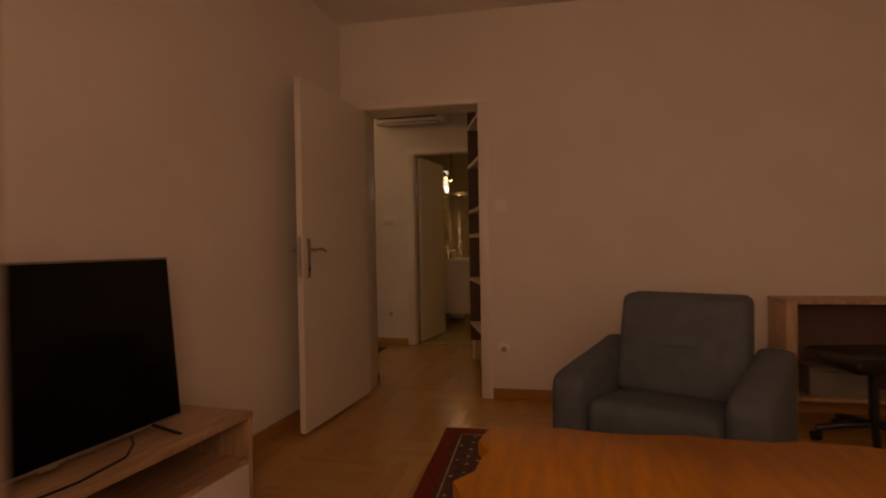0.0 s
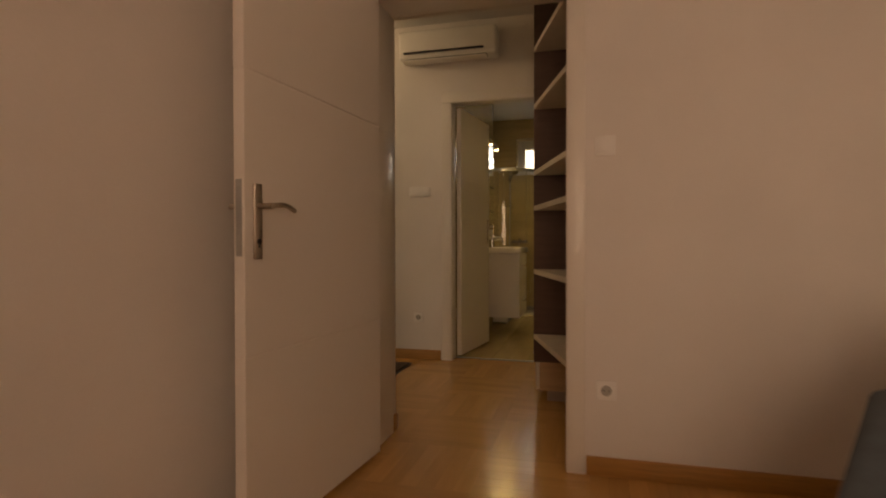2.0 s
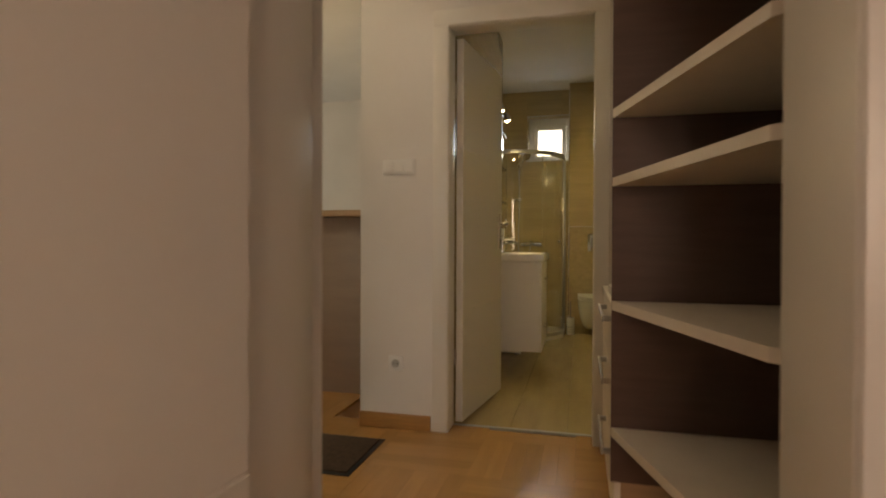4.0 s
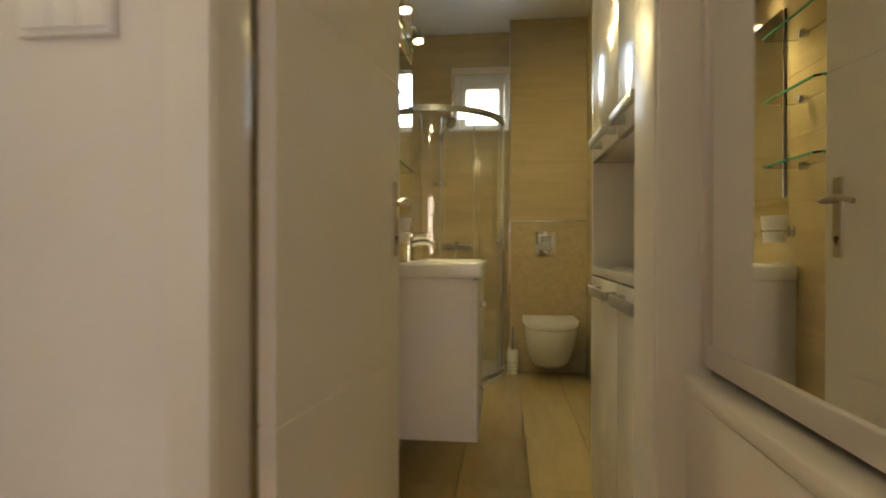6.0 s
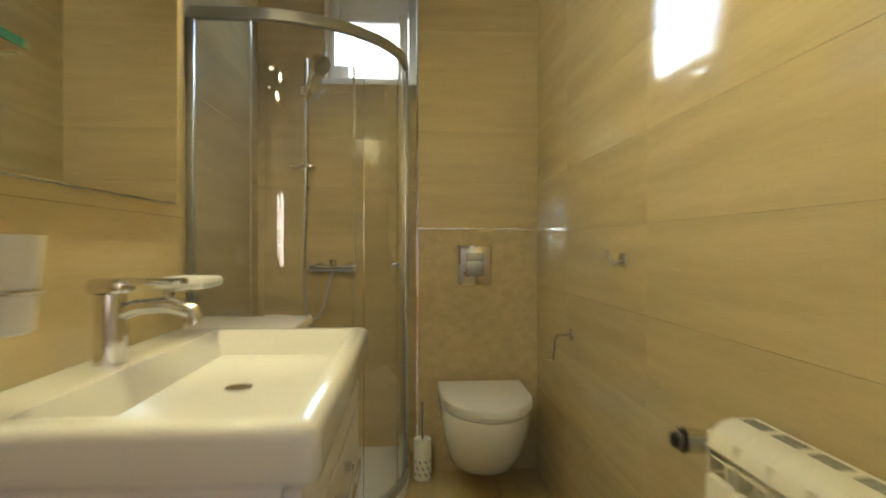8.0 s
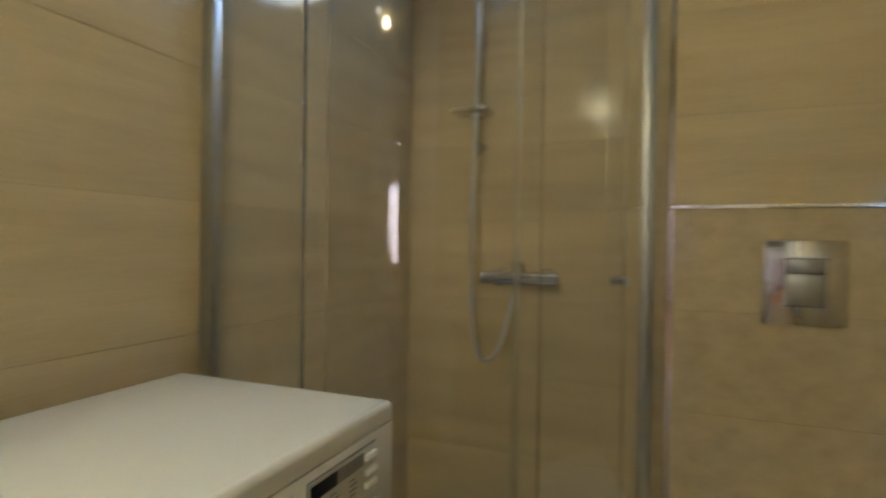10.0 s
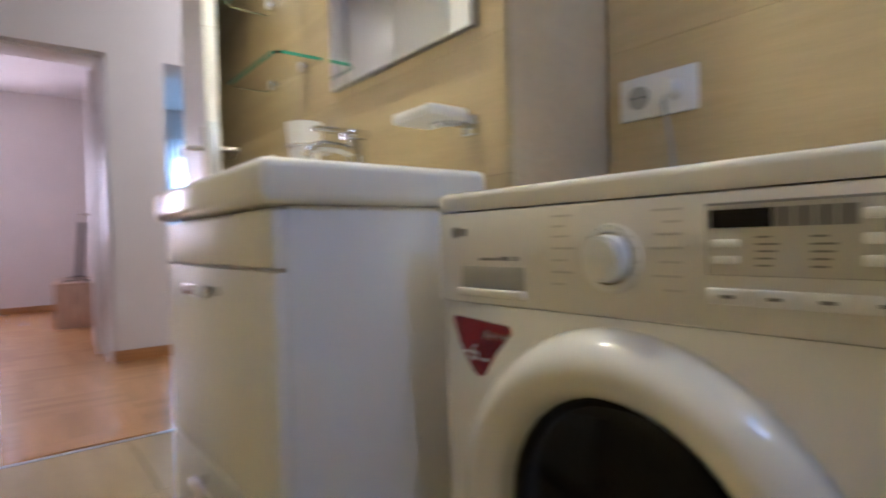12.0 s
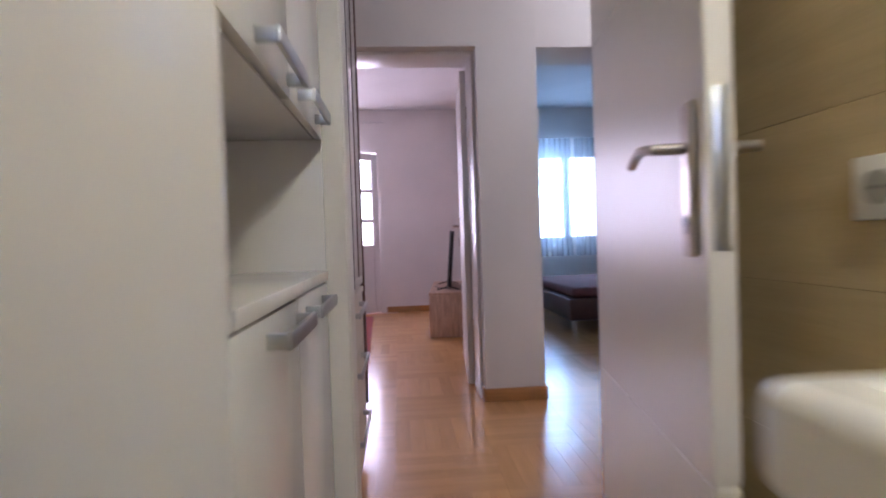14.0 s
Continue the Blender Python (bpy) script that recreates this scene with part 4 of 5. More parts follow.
def tv_stand():
    t = thing("tv_stand", (-0.675, -1.89, 0.0), "oak-coloured laminate television stand with an open shelf and a white drawer", "tv stand", rz=-5.7)
    L, D, Hh = 1.5, 0.40, 0.45
    part("top", boxes((-D, -L, Hh - 0.025, 0.0, 0.0, Hh), bevel=0.002), OAKLAM, t)
    for y in (-0.022, -L + 0.022 - 0.022):
        part("side_panel", boxes((-D, y, 0.0, -0.004, y + 0.022, Hh - 0.026), bevel=0.001), OAKLAM, t)
    part("back_panel", boxes((-D, -L + 0.022, 0.05, -D + 0.012, -0.023, Hh - 0.026)), OAKLAM, t)
    part("shelf", boxes((-D + 0.013, -L + 0.023, 0.25, -0.01, -0.023, 0.268)), OAKLAM, t)
    part("bottom", boxes((-D + 0.013, -L + 0.023, 0.05, -0.01, -0.023, 0.07)), OAKLAM, t)
    part("drawer_front", boxes((-0.022, -0.75, 0.055, -0.004, -0.026, 0.246), bevel=0.002), LACQ, t, "white drawer front")
    part("drawer_front", boxes((-0.022, -L + 0.026, 0.055, -0.004, -0.755, 0.246), bevel=0.002), LACQ, t, "white drawer front")


tv_stand()


def television():
    t = thing("television", (-0.925, -2.575, 0.415), "black flat-screen television on two splayed feet, switched off", "television", rz=-5.5)

    def leaning(bm):
        """The panel leans back a little on its feet."""
        for v in bm.verts:
            v.co.x -= (v.co.z - 0.06) * 0.09
        return bm
    part("screen_body", leaning(boxes((-0.045, -0.50, 0.075, -0.006, 0.50, 0.655), bevel=0.006)), BLACK, t)
    part("bezel", leaning(boxes((-0.012, -0.52, 0.06, 0.0, 0.52, 0.665), bevel=0.003)), GREYP, t, "dark grey metal bezel")
    part("screen", leaning(boxes((0.0, -0.513, 0.072, 0.0025, 0.513, 0.658))), SCREEN, t, "dark glossy screen", smooth=False)
    for y in (-0.38, 0.38):
        bm = bmesh.new()
        tube(bm, [(-0.13, y + 0.02, 0.035), (-0.02, y, 0.07), (0.11, y + 0.02, 0.035)], 0.006)
        part("foot", bm, BLACK, t)
    bm = bmesh.new()
    box(bm, 0.0, -0.03, 0.052, 0.004, 0.03, 0.064, bevel=0.001)
    part("badge", bm, ALU, t)


television()
bm = bmesh.new()
tube(bm, [(-0.93, -2.25, 0.456), (-0.86, -2.32, 0.456), (-0.80, -2.42, 0.456), (-0.79, -2.6, 0.456), (-0.83, -2.8, 0.456)], 0.004)
tagged(part("cable", bm, BLACK), "thin black cable lying on the television stand", "cable")


def armchair():
    a = thing("armchair", (1.083, -1.145, 0.0), "grey-blue upholstered armchair with rounded arms standing by the wall", "armchair", rz=-28)
    # local: front towards -y
    part("base", boxes((-0.285, -0.33, 0.05, 0.285, 0.33, 0.20), bevel=0.03), FABRIC, a)
    for s in (-1, 1):
        bm = bmesh.new()
        x0, x1 = (s * 0.293, s * 0.455)
        prof = [(-0.39, 0.04), (-0.39, 0.46), (-0.345, 0.50), (-0.16, 0.53), (0.08, 0.565), (0.28, 0.60), (0.33, 0.57), (0.33, 0.04)]
        lo = [bm.verts.new((min(x0, x1), y, z)) for y, z in prof]
        hi = [bm.verts.new((max(x0, x1), y, z)) for y, z in prof]
        bm.faces.new(lo)
        bm.faces.new(hi[::-1])
        for i in range(len(prof)):
            bm.faces.new((lo[i], hi[i], hi[(i + 1) % len(prof)], lo[(i + 1) % len(prof)]))
        bmesh.ops.recalc_face_normals(bm, faces=bm.faces)
        bmesh.ops.bevel(bm, geom=list(bm.edges), offset=0.04, segments=4, affect="EDGES", profile=0.5)
        part("arm", bm, FABRIC, a)
    bm = bmesh.new()
    box(bm, -0.289, -0.37, 0.19, 0.289, 0.15, 0.375, bevel=0.05, seg=4)
    for v in bm.verts:
        if v.co.z > 0.28:
            v.co.z += 0.025 * math.cos(v.co.x * 5) - 0.06 * (v.co.y + 0.1)
    part("seat_cushion", bm, FABRIC, a)
    bm = bmesh.new()
    box(bm, -0.303, 0.0, 0.36, 0.303, 0.20, 0.845, bevel=0.045, seg=4)
    for v in bm.verts:
        v.co.y += (v.co.z - 0.36) * 0.20 - 0.012 * math.cos(v.co.x * 4.5)
        v.co.x *= 1 - 0.04 * max(0, (v.co.z - 0.6) / 0.24)
    part("back_cushion", bm, FABRIC, a)
    bm = bmesh.new()
    tube(bm, [(-0.10, 0.037, 0.61), (0.0, 0.033, 0.604), (0.10, 0.037, 0.61)], 0.003)
    part("seam", bm, FABRIC, a)
    for x in (-0.36, 0.36):
        for y in (-0.31, 0.27):
            part("foot", boxes((x - 0.022, y - 0.022, 0.0, x + 0.022, y + 0.022, 0.055), bevel=0.004), BLACK, a)


armchair()


def desk():
    d = thing("console_desk", (1.87, -0.015, 0.0), "wood-coloured laminate console desk with a deep open bay against the wall", "desk")
    part("top", boxes((0.0, -0.30, 0.722, 1.10, 0.0, 0.745), bevel=0.002), OAKLAM, d)
    for x in (0.0, 1.04):
        part("side_panel", boxes((x, -0.298, 0.0, x + 0.06, -0.002, 0.7215), bevel=0.002), OAKLAM, d)
    part("back_panel", boxes((0.061, -0.016, 0.16, 1.039, -0.004, 0.7215)), BROWN, d, "dark back board")
    part("low_shelf", boxes((0.061, -0.285, 0.145, 1.039, -0.017, 0.165), bevel=0.001), OAKLAM, d)
    b = thing("storage_box", (2.02, -0.07, 0.1655), "pale grey storage box on the low shelf of the desk", "box")
    part("body", boxes((0.0, -0.17, 0.0, 0.36, 0.04, 0.15), bevel=0.006), GREYP, b)
    part("lid", boxes((-0.005, -0.175, 0.151, 0.365, 0.045, 0.172), bevel=0.004), GREYP, b)
    c = thing("desk_chair", (2.19, -0.58, 0.0), "black office chair with a rounded seat pushed under the desk", "chair", rz=10)
    bm = bmesh.new()
    box(bm, -0.24, -0.22, 0.42, 0.24, 0.22, 0.50, bevel=0.035, seg=3)
    part("seat", bm, BLACK, c)
    bm = bmesh.new()
    cyl(bm, (0, 0, 0.10), (0, 0, 0.42), 0.025)
    part("column", bm, BLACK, c)
    for k in range(5):
        a = radians(72 * k + 20)
        bm = bmesh.new()
        tube(bm, [(0, 0, 0.11), (0.15 * math.cos(a), 0.15 * math.sin(a), 0.095), (0.27 * math.cos(a), 0.27 * math.sin(a), 0.07)], 0.018)
        leg = part("leg", bm, BLACK, c)
        bm = bmesh.new()
        p = Vector((0.27 * math.cos(a), 0.27 * math.sin(a), 0.027))
        cyl(bm, p + Vector((-0.02, 0, 0)), p + Vector((0.02, 0, 0)), 0.027)
        part("castor", bm, BLACK, leg)


desk()


def coffee_table():
    t = thing("coffee_table", (1.05, -2.55, 0.0), "live-edge wooden slab coffee table with a warm varnish", "table", rz=-1)
    random.seed(4)
    x0, x1, y0, y1, z0, z1 = -0.735, 0.95, -0.28, 0.465, 0.435, 0.50
    pts = []
    n = 22
    wob = lambda i, k: 0.011 * math.sin(i * 1.3 + k) + 0.006 * math.sin(i * 2.9 + 2 * k)
    for i in range(n):
        pts.append((x0 + (x1 - x0) * i / n, y0 + wob(i, 0)))
    for i in range(10):
        pts.append((x1 + wob(i, 1), y0 + (y1 - y0) * i / 10))
    for i in range(n):
        pts.append((x1 - (x1 - x0) * i / n, y1 + wob(i, 2)))
    for i in range(10):
        pts.append((x0 + 2 * wob(i, 3) - 0.02 * (i / 10), y1 - (y1 - y0) * i / 10))
    bm = bmesh.new()
    prism(bm, pts, z0 + 0.02, z1)
    top = [e for e in bm.edges if all(abs(v.co.z - z1) < 1e-5 for v in e.verts)]
    bmesh.ops.bevel(bm, geom=top, offset=0.006, segments=2, affect="EDGES", profile=0.5)
    slab = part("slab", bm, TABLEW, t)
    bm = bmesh.new()
    prism(bm, [(x * 0.985, y * 0.985) for x, y in pts], z0, z0 + 0.0195)
    part("bark_edge", bm, BARK, slab)
    for x in (-0.55, 0.65):
        for y in (-0.17, 0.34):
            bm = bmesh.new()
            cyl(bm, (x * 1.05, y * 1.1, 0.012), (x, y, z0), 0.022, 0.034)
            part("leg", bm, TABLEW, t)


coffee_table()

# rug with a red border and a patterned dark field
rug = thing("rug", (-0.125, -0.68, 0.001), "dark patterned oriental rug with a red border on the parquet", "rug", rz=2)
RUGR = material("rug_red", (0.26, 0.022, 0.012), 0.95, vary=0.4, scale=30, bump=0.004, fine=500)
RUGD = material("rug_field", (0.055, 0.030, 0.035), 0.95, vary=0.6, scale=40, bump=0.004, fine=500, dark=(0.12, 0.06, 0.045))
RUGC = material("rug_cream", (0.46, 0.36, 0.26), 0.95, vary=0.3, bump=0.003, fine=400)
RUGB = material("rug_slate", (0.10, 0.11, 0.14), 0.95, vary=0.3, bump=0.003, fine=400)
part("border", boxes((0, -2.9, 0.0, 2.0, -0.0, 0.008), bevel=0.002), RUGR, rug, "red wool border")
part("field", boxes((0.085, -2.81, 0.008, 1.915, -0.085, 0.0095)), RUGD, rug, "dark patterned wool field")
part("guard_stripe", boxes((0.105, -2.79, 0.0095, 0.113, -0.105, 0.0101), (0.113, -0.113, 0.0095, 1.887, -0.105, 0.0101), (1.887, -2.79, 0.0095, 1.895, -0.105, 0.0101)), RUGC, rug, "thin cream stripe")
part("guard_stripe", boxes((0.30, -2.60, 0.0095, 0.312, -0.30, 0.0101), (0.312, -0.312, 0.0095, 1.69, -0.30, 0.0101)), RUGR, rug, "thin red stripe")
random.seed(11)
woven = {RUGR: bmesh.new(), RUGC: bmesh.new(), RUGB: bmesh.new()}
for i in range(34):
    for k in range(54):
        x, y = 0.135 + i * 0.052, -0.135 - k * 0.05
        bm = woven[(RUGR, RUGB, RUGR, RUGC)[(i * 3 + k * 5 + i * k) % 4]]
        r = 0.010 + 0.008 * random.random()
        x, y = x + 0.008 * (random.random() - 0.5), y + 0.008 * (random.random() - 0.5)
        vs = [bm.verts.new((x + a * r, y + b * r, 0.0101)) for a, b in ((1, 0), (0.35, 0.35), (0, 1), (-0.35, 0.35), (-1, 0), (-0.35, -0.35), (0, -1), (0.35, -0.35))]
        bm.faces.new(vs)
for mat, bm in woven.items():
    tagged(part("woven_motifs", bm, mat, rug, smooth=False), kind="stuff")
bm = bmesh.new()
for i in range(260):
    x = 0.004 + i * 0.0077
    w, ln = 0.0045, 0.045 + 0.02 * random.random()
    dx = 0.012 * (random.random() - 0.5)
    vs = [bm.verts.new(p) for p in ((x, -0.002, 0.006), (x + w, -0.002, 0.006), (x + w + dx, ln, 0.002), (x + dx, ln, 0.002))]
    bm.faces.new(vs)
tagged(part("fringe", bm, RUGC, rug, "cream cotton fringe", smooth=False), kind="stuff")

# balcony door
bd = thing("balcony_door", (-0.11, YF + 0.03, 0.02), "white glazed balcony door leaf with three panes, standing open inwards", "door", rz=38)
wd, ht = 0.45, 2.15
part("frame", boxes((0, -0.025, 0, 0.09, 0.025, ht), (wd - 0.09, -0.025, 0, wd, 0.025, ht), (0.09, -0.025, 0, wd - 0.09, 0.025, 0.10), (0.09, -0.025, ht - 0.09, wd - 0.09, 0.025, ht), (0.09, -0.025, 0.84, wd - 0.09, 0.025, 0.92), (0.09, -0.02, 1.22, wd - 0.09, 0.02, 1.27), (0.09, -0.02, 1.62, wd - 0.09, 0.02, 1.67), bevel=0.004), LACQ, bd)
part("lower_panel", boxes((0.09, -0.012, 0.10, wd - 0.09, 0.012, 0.84)), LACQ, bd)
for z0, z1 in ((0.92, 1.22), (1.27, 1.62), (1.67, ht - 0.09)):
    p = part("pane", boxes((0.088, -0.003, z0 - 0.002, wd - 0.088, 0.003, z1 + 0.002)), PANE, bd, smooth=False)
    p.visible_shadow = False
bm = bmesh.new()
lever(bm, wd - 0.045, 0.025, 1.05, 1, -1)
part("lever_handle", bm, NICKEL, bd)

# sockets and switches


# grey of the power cord; on socket discs it stands for the hollow's shade
HOLLOW_GREY = material("hollow_shade_grey", (0.42, 0.41, 0.39), 0.5, vary=0.1, bump=0)


def socket(name, at, rz, n, label, switch=False):
    """A wall plate whose face looks along -y before it is turned by rz."""
    s = thing(name, at, label, "switch" if switch else "socket", rz=rz)
    w = {1: 0.082, 2: 0.155, 3: 0.182}[n]
    part("plate", boxes((-w / 2, -0.010, -0.041, w / 2, 0.0, 0.041), bevel=0.004), PLAST, s)
    for i in range(1 if n == 2 else n):
        x = 0 if n == 1 else (-0.036 + 0.072 * i) if n == 2 else (-0.055 + 0.055 * i)
        if switch:
            part("rocker", boxes((x - 0.0265, -0.0145, -0.028, x + 0.0265, -0.009, 0.028), bevel=0.002), PLAST, s)
        else:
            bm = bmesh.new()
            cyl(bm, (x, -0.0125, 0), (x, -0.0095, 0), 0.022, seg=24)
            well = part("well", bm, HOLLOW_GREY, s, "grey disc for the shade in the round hollow")
            for k in (-0.0095, 0.0095):
                bm = bmesh.new()
                cyl(bm, (x + k, -0.0135, 0), (x + k, -0.0122, 0), 0.003, seg=10)
                part("pin_hole", bm, BLACK, well)
    return s


socket("wall_socket", (0.165, -0.001, 0.36), 0, 1, "white single wall socket on the living room wall")
socket("light_switch", (0.158, -0.001, 1.38), 0, 1, "white single light switch on the living room wall", True)
socket("wall_socket", (-1.289, YN - 0.001, 0.35), 0, 1, "white single wall socket on the hall wall")
socket("light_switch", (-1.275, YN - 0.001, 1.40), 0, 3, "white triple light switch on the hall wall", True)
socket("wall_socket", (XV + 0.001, 2.98, 1.045), 90, 1, "white single wall socket on the bathroom tiles")
socket("wall_socket", (XW + 0.001, 4.18, 1.06), 90, 2, "white double wall socket above the washing machine")
bm = bmesh.new()
tube(bm, [(XW + 0.04, 4.216, 1.06), (XW + 0.05, 4.216, 1.03), (XW + 0.03, 4.218, 0.96), (XW + 0.018, 4.22, 0.85)], 0.0038)
cord = tagged(part("power_cord", bm, HOLLOW_GREY), "grey power cord plugged into the double socket", "cable")
bm = bmesh.new()
cyl(bm, (XW + 0.012, 4.216, 1.06), (XW + 0.045, 4.216, 1.06), 0.018, 0.014)
part("plug", bm, PLAST, cord, "white round plug")

# air conditioner
ac = thing("air_conditioner", (-1.40, YN, 2.42), "white wall-mounted split air conditioner with a dark louvre slot", "air conditioner")
bm = bmesh.new()
box(bm, 0.0, -0.20, 0.03, 0.80, -0.001, 0.25, bevel=0.025, seg=3)
for v in bm.verts:
    if v.co.z < 0.1 and v.co.y < -0.1:
        v.co.y += 0.03
part("housing", bm, PLAST, ac)
part("slot", boxes((0.05, -0.165, 0.026, 0.72, -0.08, 0.032)), BLACK, ac, "dark air outlet")
part("louvre", boxes((0.05, -0.185, 0.012, 0.72, -0.10, 0.022), bevel=0.003), PLAST, ac)
part("front_slot", boxes((0.05, -0.203, 0.066, 0.70, -0.185, 0.078)), BLACK, ac, "dark line of the air flap")

# kitchen: bar, lamps, poster, radiator, niche
b = thing("breakfast_bar", (-2.85, 2.57, 0.0), "breakfast bar with a taupe panel and a pale wooden top", "bar counter")
part("panel", boxes((0.0, 0.0, 0.0, 1.31, 0.10, 1.165), bevel=0.002), TAUPE, b, "taupe laminate panel")
part("bar_top", boxes((-0.55, -0.10, 1.166, 1.315, 0.40, 1.206), bevel=0.004), BEECH, b, "pale beech top")


def pendant(name, at, mat, drop, label, egg=True):
    p = thing(name, at, label, "lamp")
    bm = bmesh.new()
    if egg:
        lathe(bm, (0, 0, 0), [(0.058, 0), (0.075, 0.05), (0.092, 0.13), (0.094, 0.19), (0.082, 0.25), (0.055, 0.30), (0.02, 0.315)])
        part("shade", bm, mat, p, "lit white opal glass")
    else:
        lathe(bm, (0, 0, 0), [(0.150, 0.0), (0.153, 0.003), (0.153, 0.009), (0.148, 0.011)])
        part("rim", bm, mat, p, "bright green ring")
        bm = bmesh.new()
        lathe(bm, (0, 0, 0), [(0.145, 0.012), (0.13, 0.08), (0.09, 0.14), (0.03, 0.18)])
        part("shade", bm, PANE, p, "clear glass dome").visible_shadow = False
        for x in (-0.085, 0.085):
            bm = bmesh.new()
            tube(bm, [(x - 0.028, -0.12, 0.012), (x - 0.022, -0.12, 0.035), (x, -0.12, 0.048), (x + 0.022, -0.12, 0.035), (x + 0.028, -0.12, 0.012)], 0.006)
            part("loop", bm, mat, p)
    bm = bmesh.new()
    cyl(bm, (0, 0, 0.17 if not egg else 0.31), (0, 0, drop), 0.003)
    cyl(bm, (0, 0, drop - 0.025), (0, 0, drop), 0.045)
    part("cord", bm, PLAST, p)


pendant("pendant_lamp", (-2.69, 3.0, 2.06), OPAL, H - 2.06, "lit egg-shaped white glass pendant lamp over the bar")
pendant("pendant_lamp", (-3.95, 4.4, 1.78), GREENL, H - 1.78, "clear glass pendant lamp with a glowing green rim", False)
point("pendant_light", (-2.69, 3.0, 1.99), 15, (1.0, 0.86, 0.66), 0.06)
po = thing("framed_poster", (-3.398, 2.78, 1.41), "framed travel poster with palms, a blue sea and an orange sail", "picture")
part("frame", boxes((0, 0, 0, 0.02, 0.02, 0.67), (0, 0.49, 0, 0.02, 0.51, 0.67), (0, 0.02, 0, 0.02, 0.49, 0.02), (0, 0.02, 0.65, 0.02, 0.49, 0.67), bevel=0.003), material("gilt_wood", (0.50, 0.32, 0.07), 0.4, vary=0.15, bump=0.001), po, "narrow yellow wooden frame")
part("mount", boxes((0.004, 0.02, 0.02, 0.008, 0.49, 0.65)), PLAST, po, "white paper margin")
SEA = material("print_blue", (0.06, 0.09, 0.16), 0.5, vary=0.2, bump=0)
pr = part("print_sky", boxes((0.008, 0.03, 0.40, 0.0086, 0.45, 0.62)), material("print_grey", (0.16, 0.19, 0.19), 0.5, vary=0.2, bump=0), po)
part("print_shore", boxes((0.008, 0.03, 0.29, 0.0086, 0.45, 0.40)), material("print_ochre", (0.38, 0.27, 0.11), 0.5, vary=0.5, scale=30, bump=0), po)
part("print_sea", boxes((0.008, 0.03, 0.11, 0.0086, 0.45, 0.29)), SEA, po)
bm = bmesh.new()
vs = [bm.verts.new(p) for p in ((0.0092, 0.30, 0.13), (0.0092, 0.44, 0.13), (0.0092, 0.44, 0.30))]
bm.faces.new(vs)
part("print_sail", bm, material("print_orange", (0.50, 0.22, 0.04), 0.5, vary=0.1, bump=0), po, smooth=False)
bm = bmesh.new()
for k in range(7):
    a = radians(200 + k * 22)
    vs = [bm.verts.new((0.0092, 0.24 + u, 0.56 + w)) for u, w in ((0, 0), (0.13 * math.cos(a), 0.13 * math.sin(a)), (0.15 * math.cos(a + 0.22), 0.15 * math.sin(a + 0.22)))]
    bm.faces.new(vs)
part("print_palm", bm, BLACK, po, smooth=False)
for k in range(2):
    part("caption_bar", boxes((0.008, 0.03 + k * 0.25, 0.07, 0.0086, 0.23 + k * 0.22, 0.10)), RED if k else GREYP, po)
radiator((-3.285, 2.25, 0.14), 9, 90, 0.66, "white ribbed radiator on the kitchen wall", False)
pl = thing("potted_plant", (-4.32, 5.70, 1.63), "small spiky green plant in a brown pot in the niche", "plant")
bm = bmesh.new()
lathe(bm, (0, 0, 0), [(0.028, 0), (0.036, 0.07), (0.036, 0.075), (0.030, 0.072)])
part("pot", bm, BARK, pl)
LEAF = material("leaf_green", (0.06, 0.11, 0.035), 0.5, vary=0.3, scale=20, bump=0.001)
for i in range(14):
    a, el = 2 * math.pi * i / 14, 0.5 + 0.9 * ((i * 5) % 7) / 7
    d = Vector((math.cos(a) * math.cos(el), math.sin(a) * math.cos(el), math.sin(el)))
    bm = bmesh.new()
    cyl(bm, Vector((0, 0, 0.07)), Vector((0, 0, 0.07)) + d * 0.085, 0.008, 0.001, 6)
    part("leaf", bm, LEAF, pl)
tagged(part("niche_shelf", boxes((-4.57, 5.6, 1.99, -4.07, 5.84, 2.01)), WALL), "white board dividing the wall niche", "shelf")
setting("ground", boxes((-60, -80, -3.3, 60, YF - 0.3, -3.2)), material("street_asphalt", (0.06, 0.06, 0.06), 0.9, vary=0.2), "grey street far below the windows", "ground")

# bedroom: bed, curtains
bed = thing("bed", (-2.05, -2.6, 0.0), "low bed with a dark brown leather frame and a bare mattress", "bed")
part("side_rail", boxes((-1.7, -0.95, 0.14, 0.0, 0.95, 0.36), bevel=0.02), LEATHER, bed, "brown leather frame")
bm = bmesh.new()
box(bm, -1.66, -0.91, 0.36, -0.04, 0.91, 0.46, bevel=0.04, seg=3)
part("mattress", bm, material("mattress_cloth", (0.16, 0.06, 0.06), 0.9, vary=0.3, scale=8, bump=0.004, fine=200), bed, "dark red covered mattress")
for x in (-1.6, -0.08):
    for y in (-0.85, 0.85):
        bm = bmesh.new()
        cyl(bm, (x, y, 0), (x, y, 0.14), 0.02)
        part("leg", bm, CHROME, bed, "metal leg")
SHEER = material("sheer_curtain", (0.75, 0.80, 0.85), 0.9, vary=0.06, bump=0.002)
SHEER.node_tree.nodes["Principled BSDF"].inputs["Transmission Weight"].default_value = 0.0
SHEER.node_tree.nodes["Principled BSDF"].inputs["Alpha"].default_value = 0.45
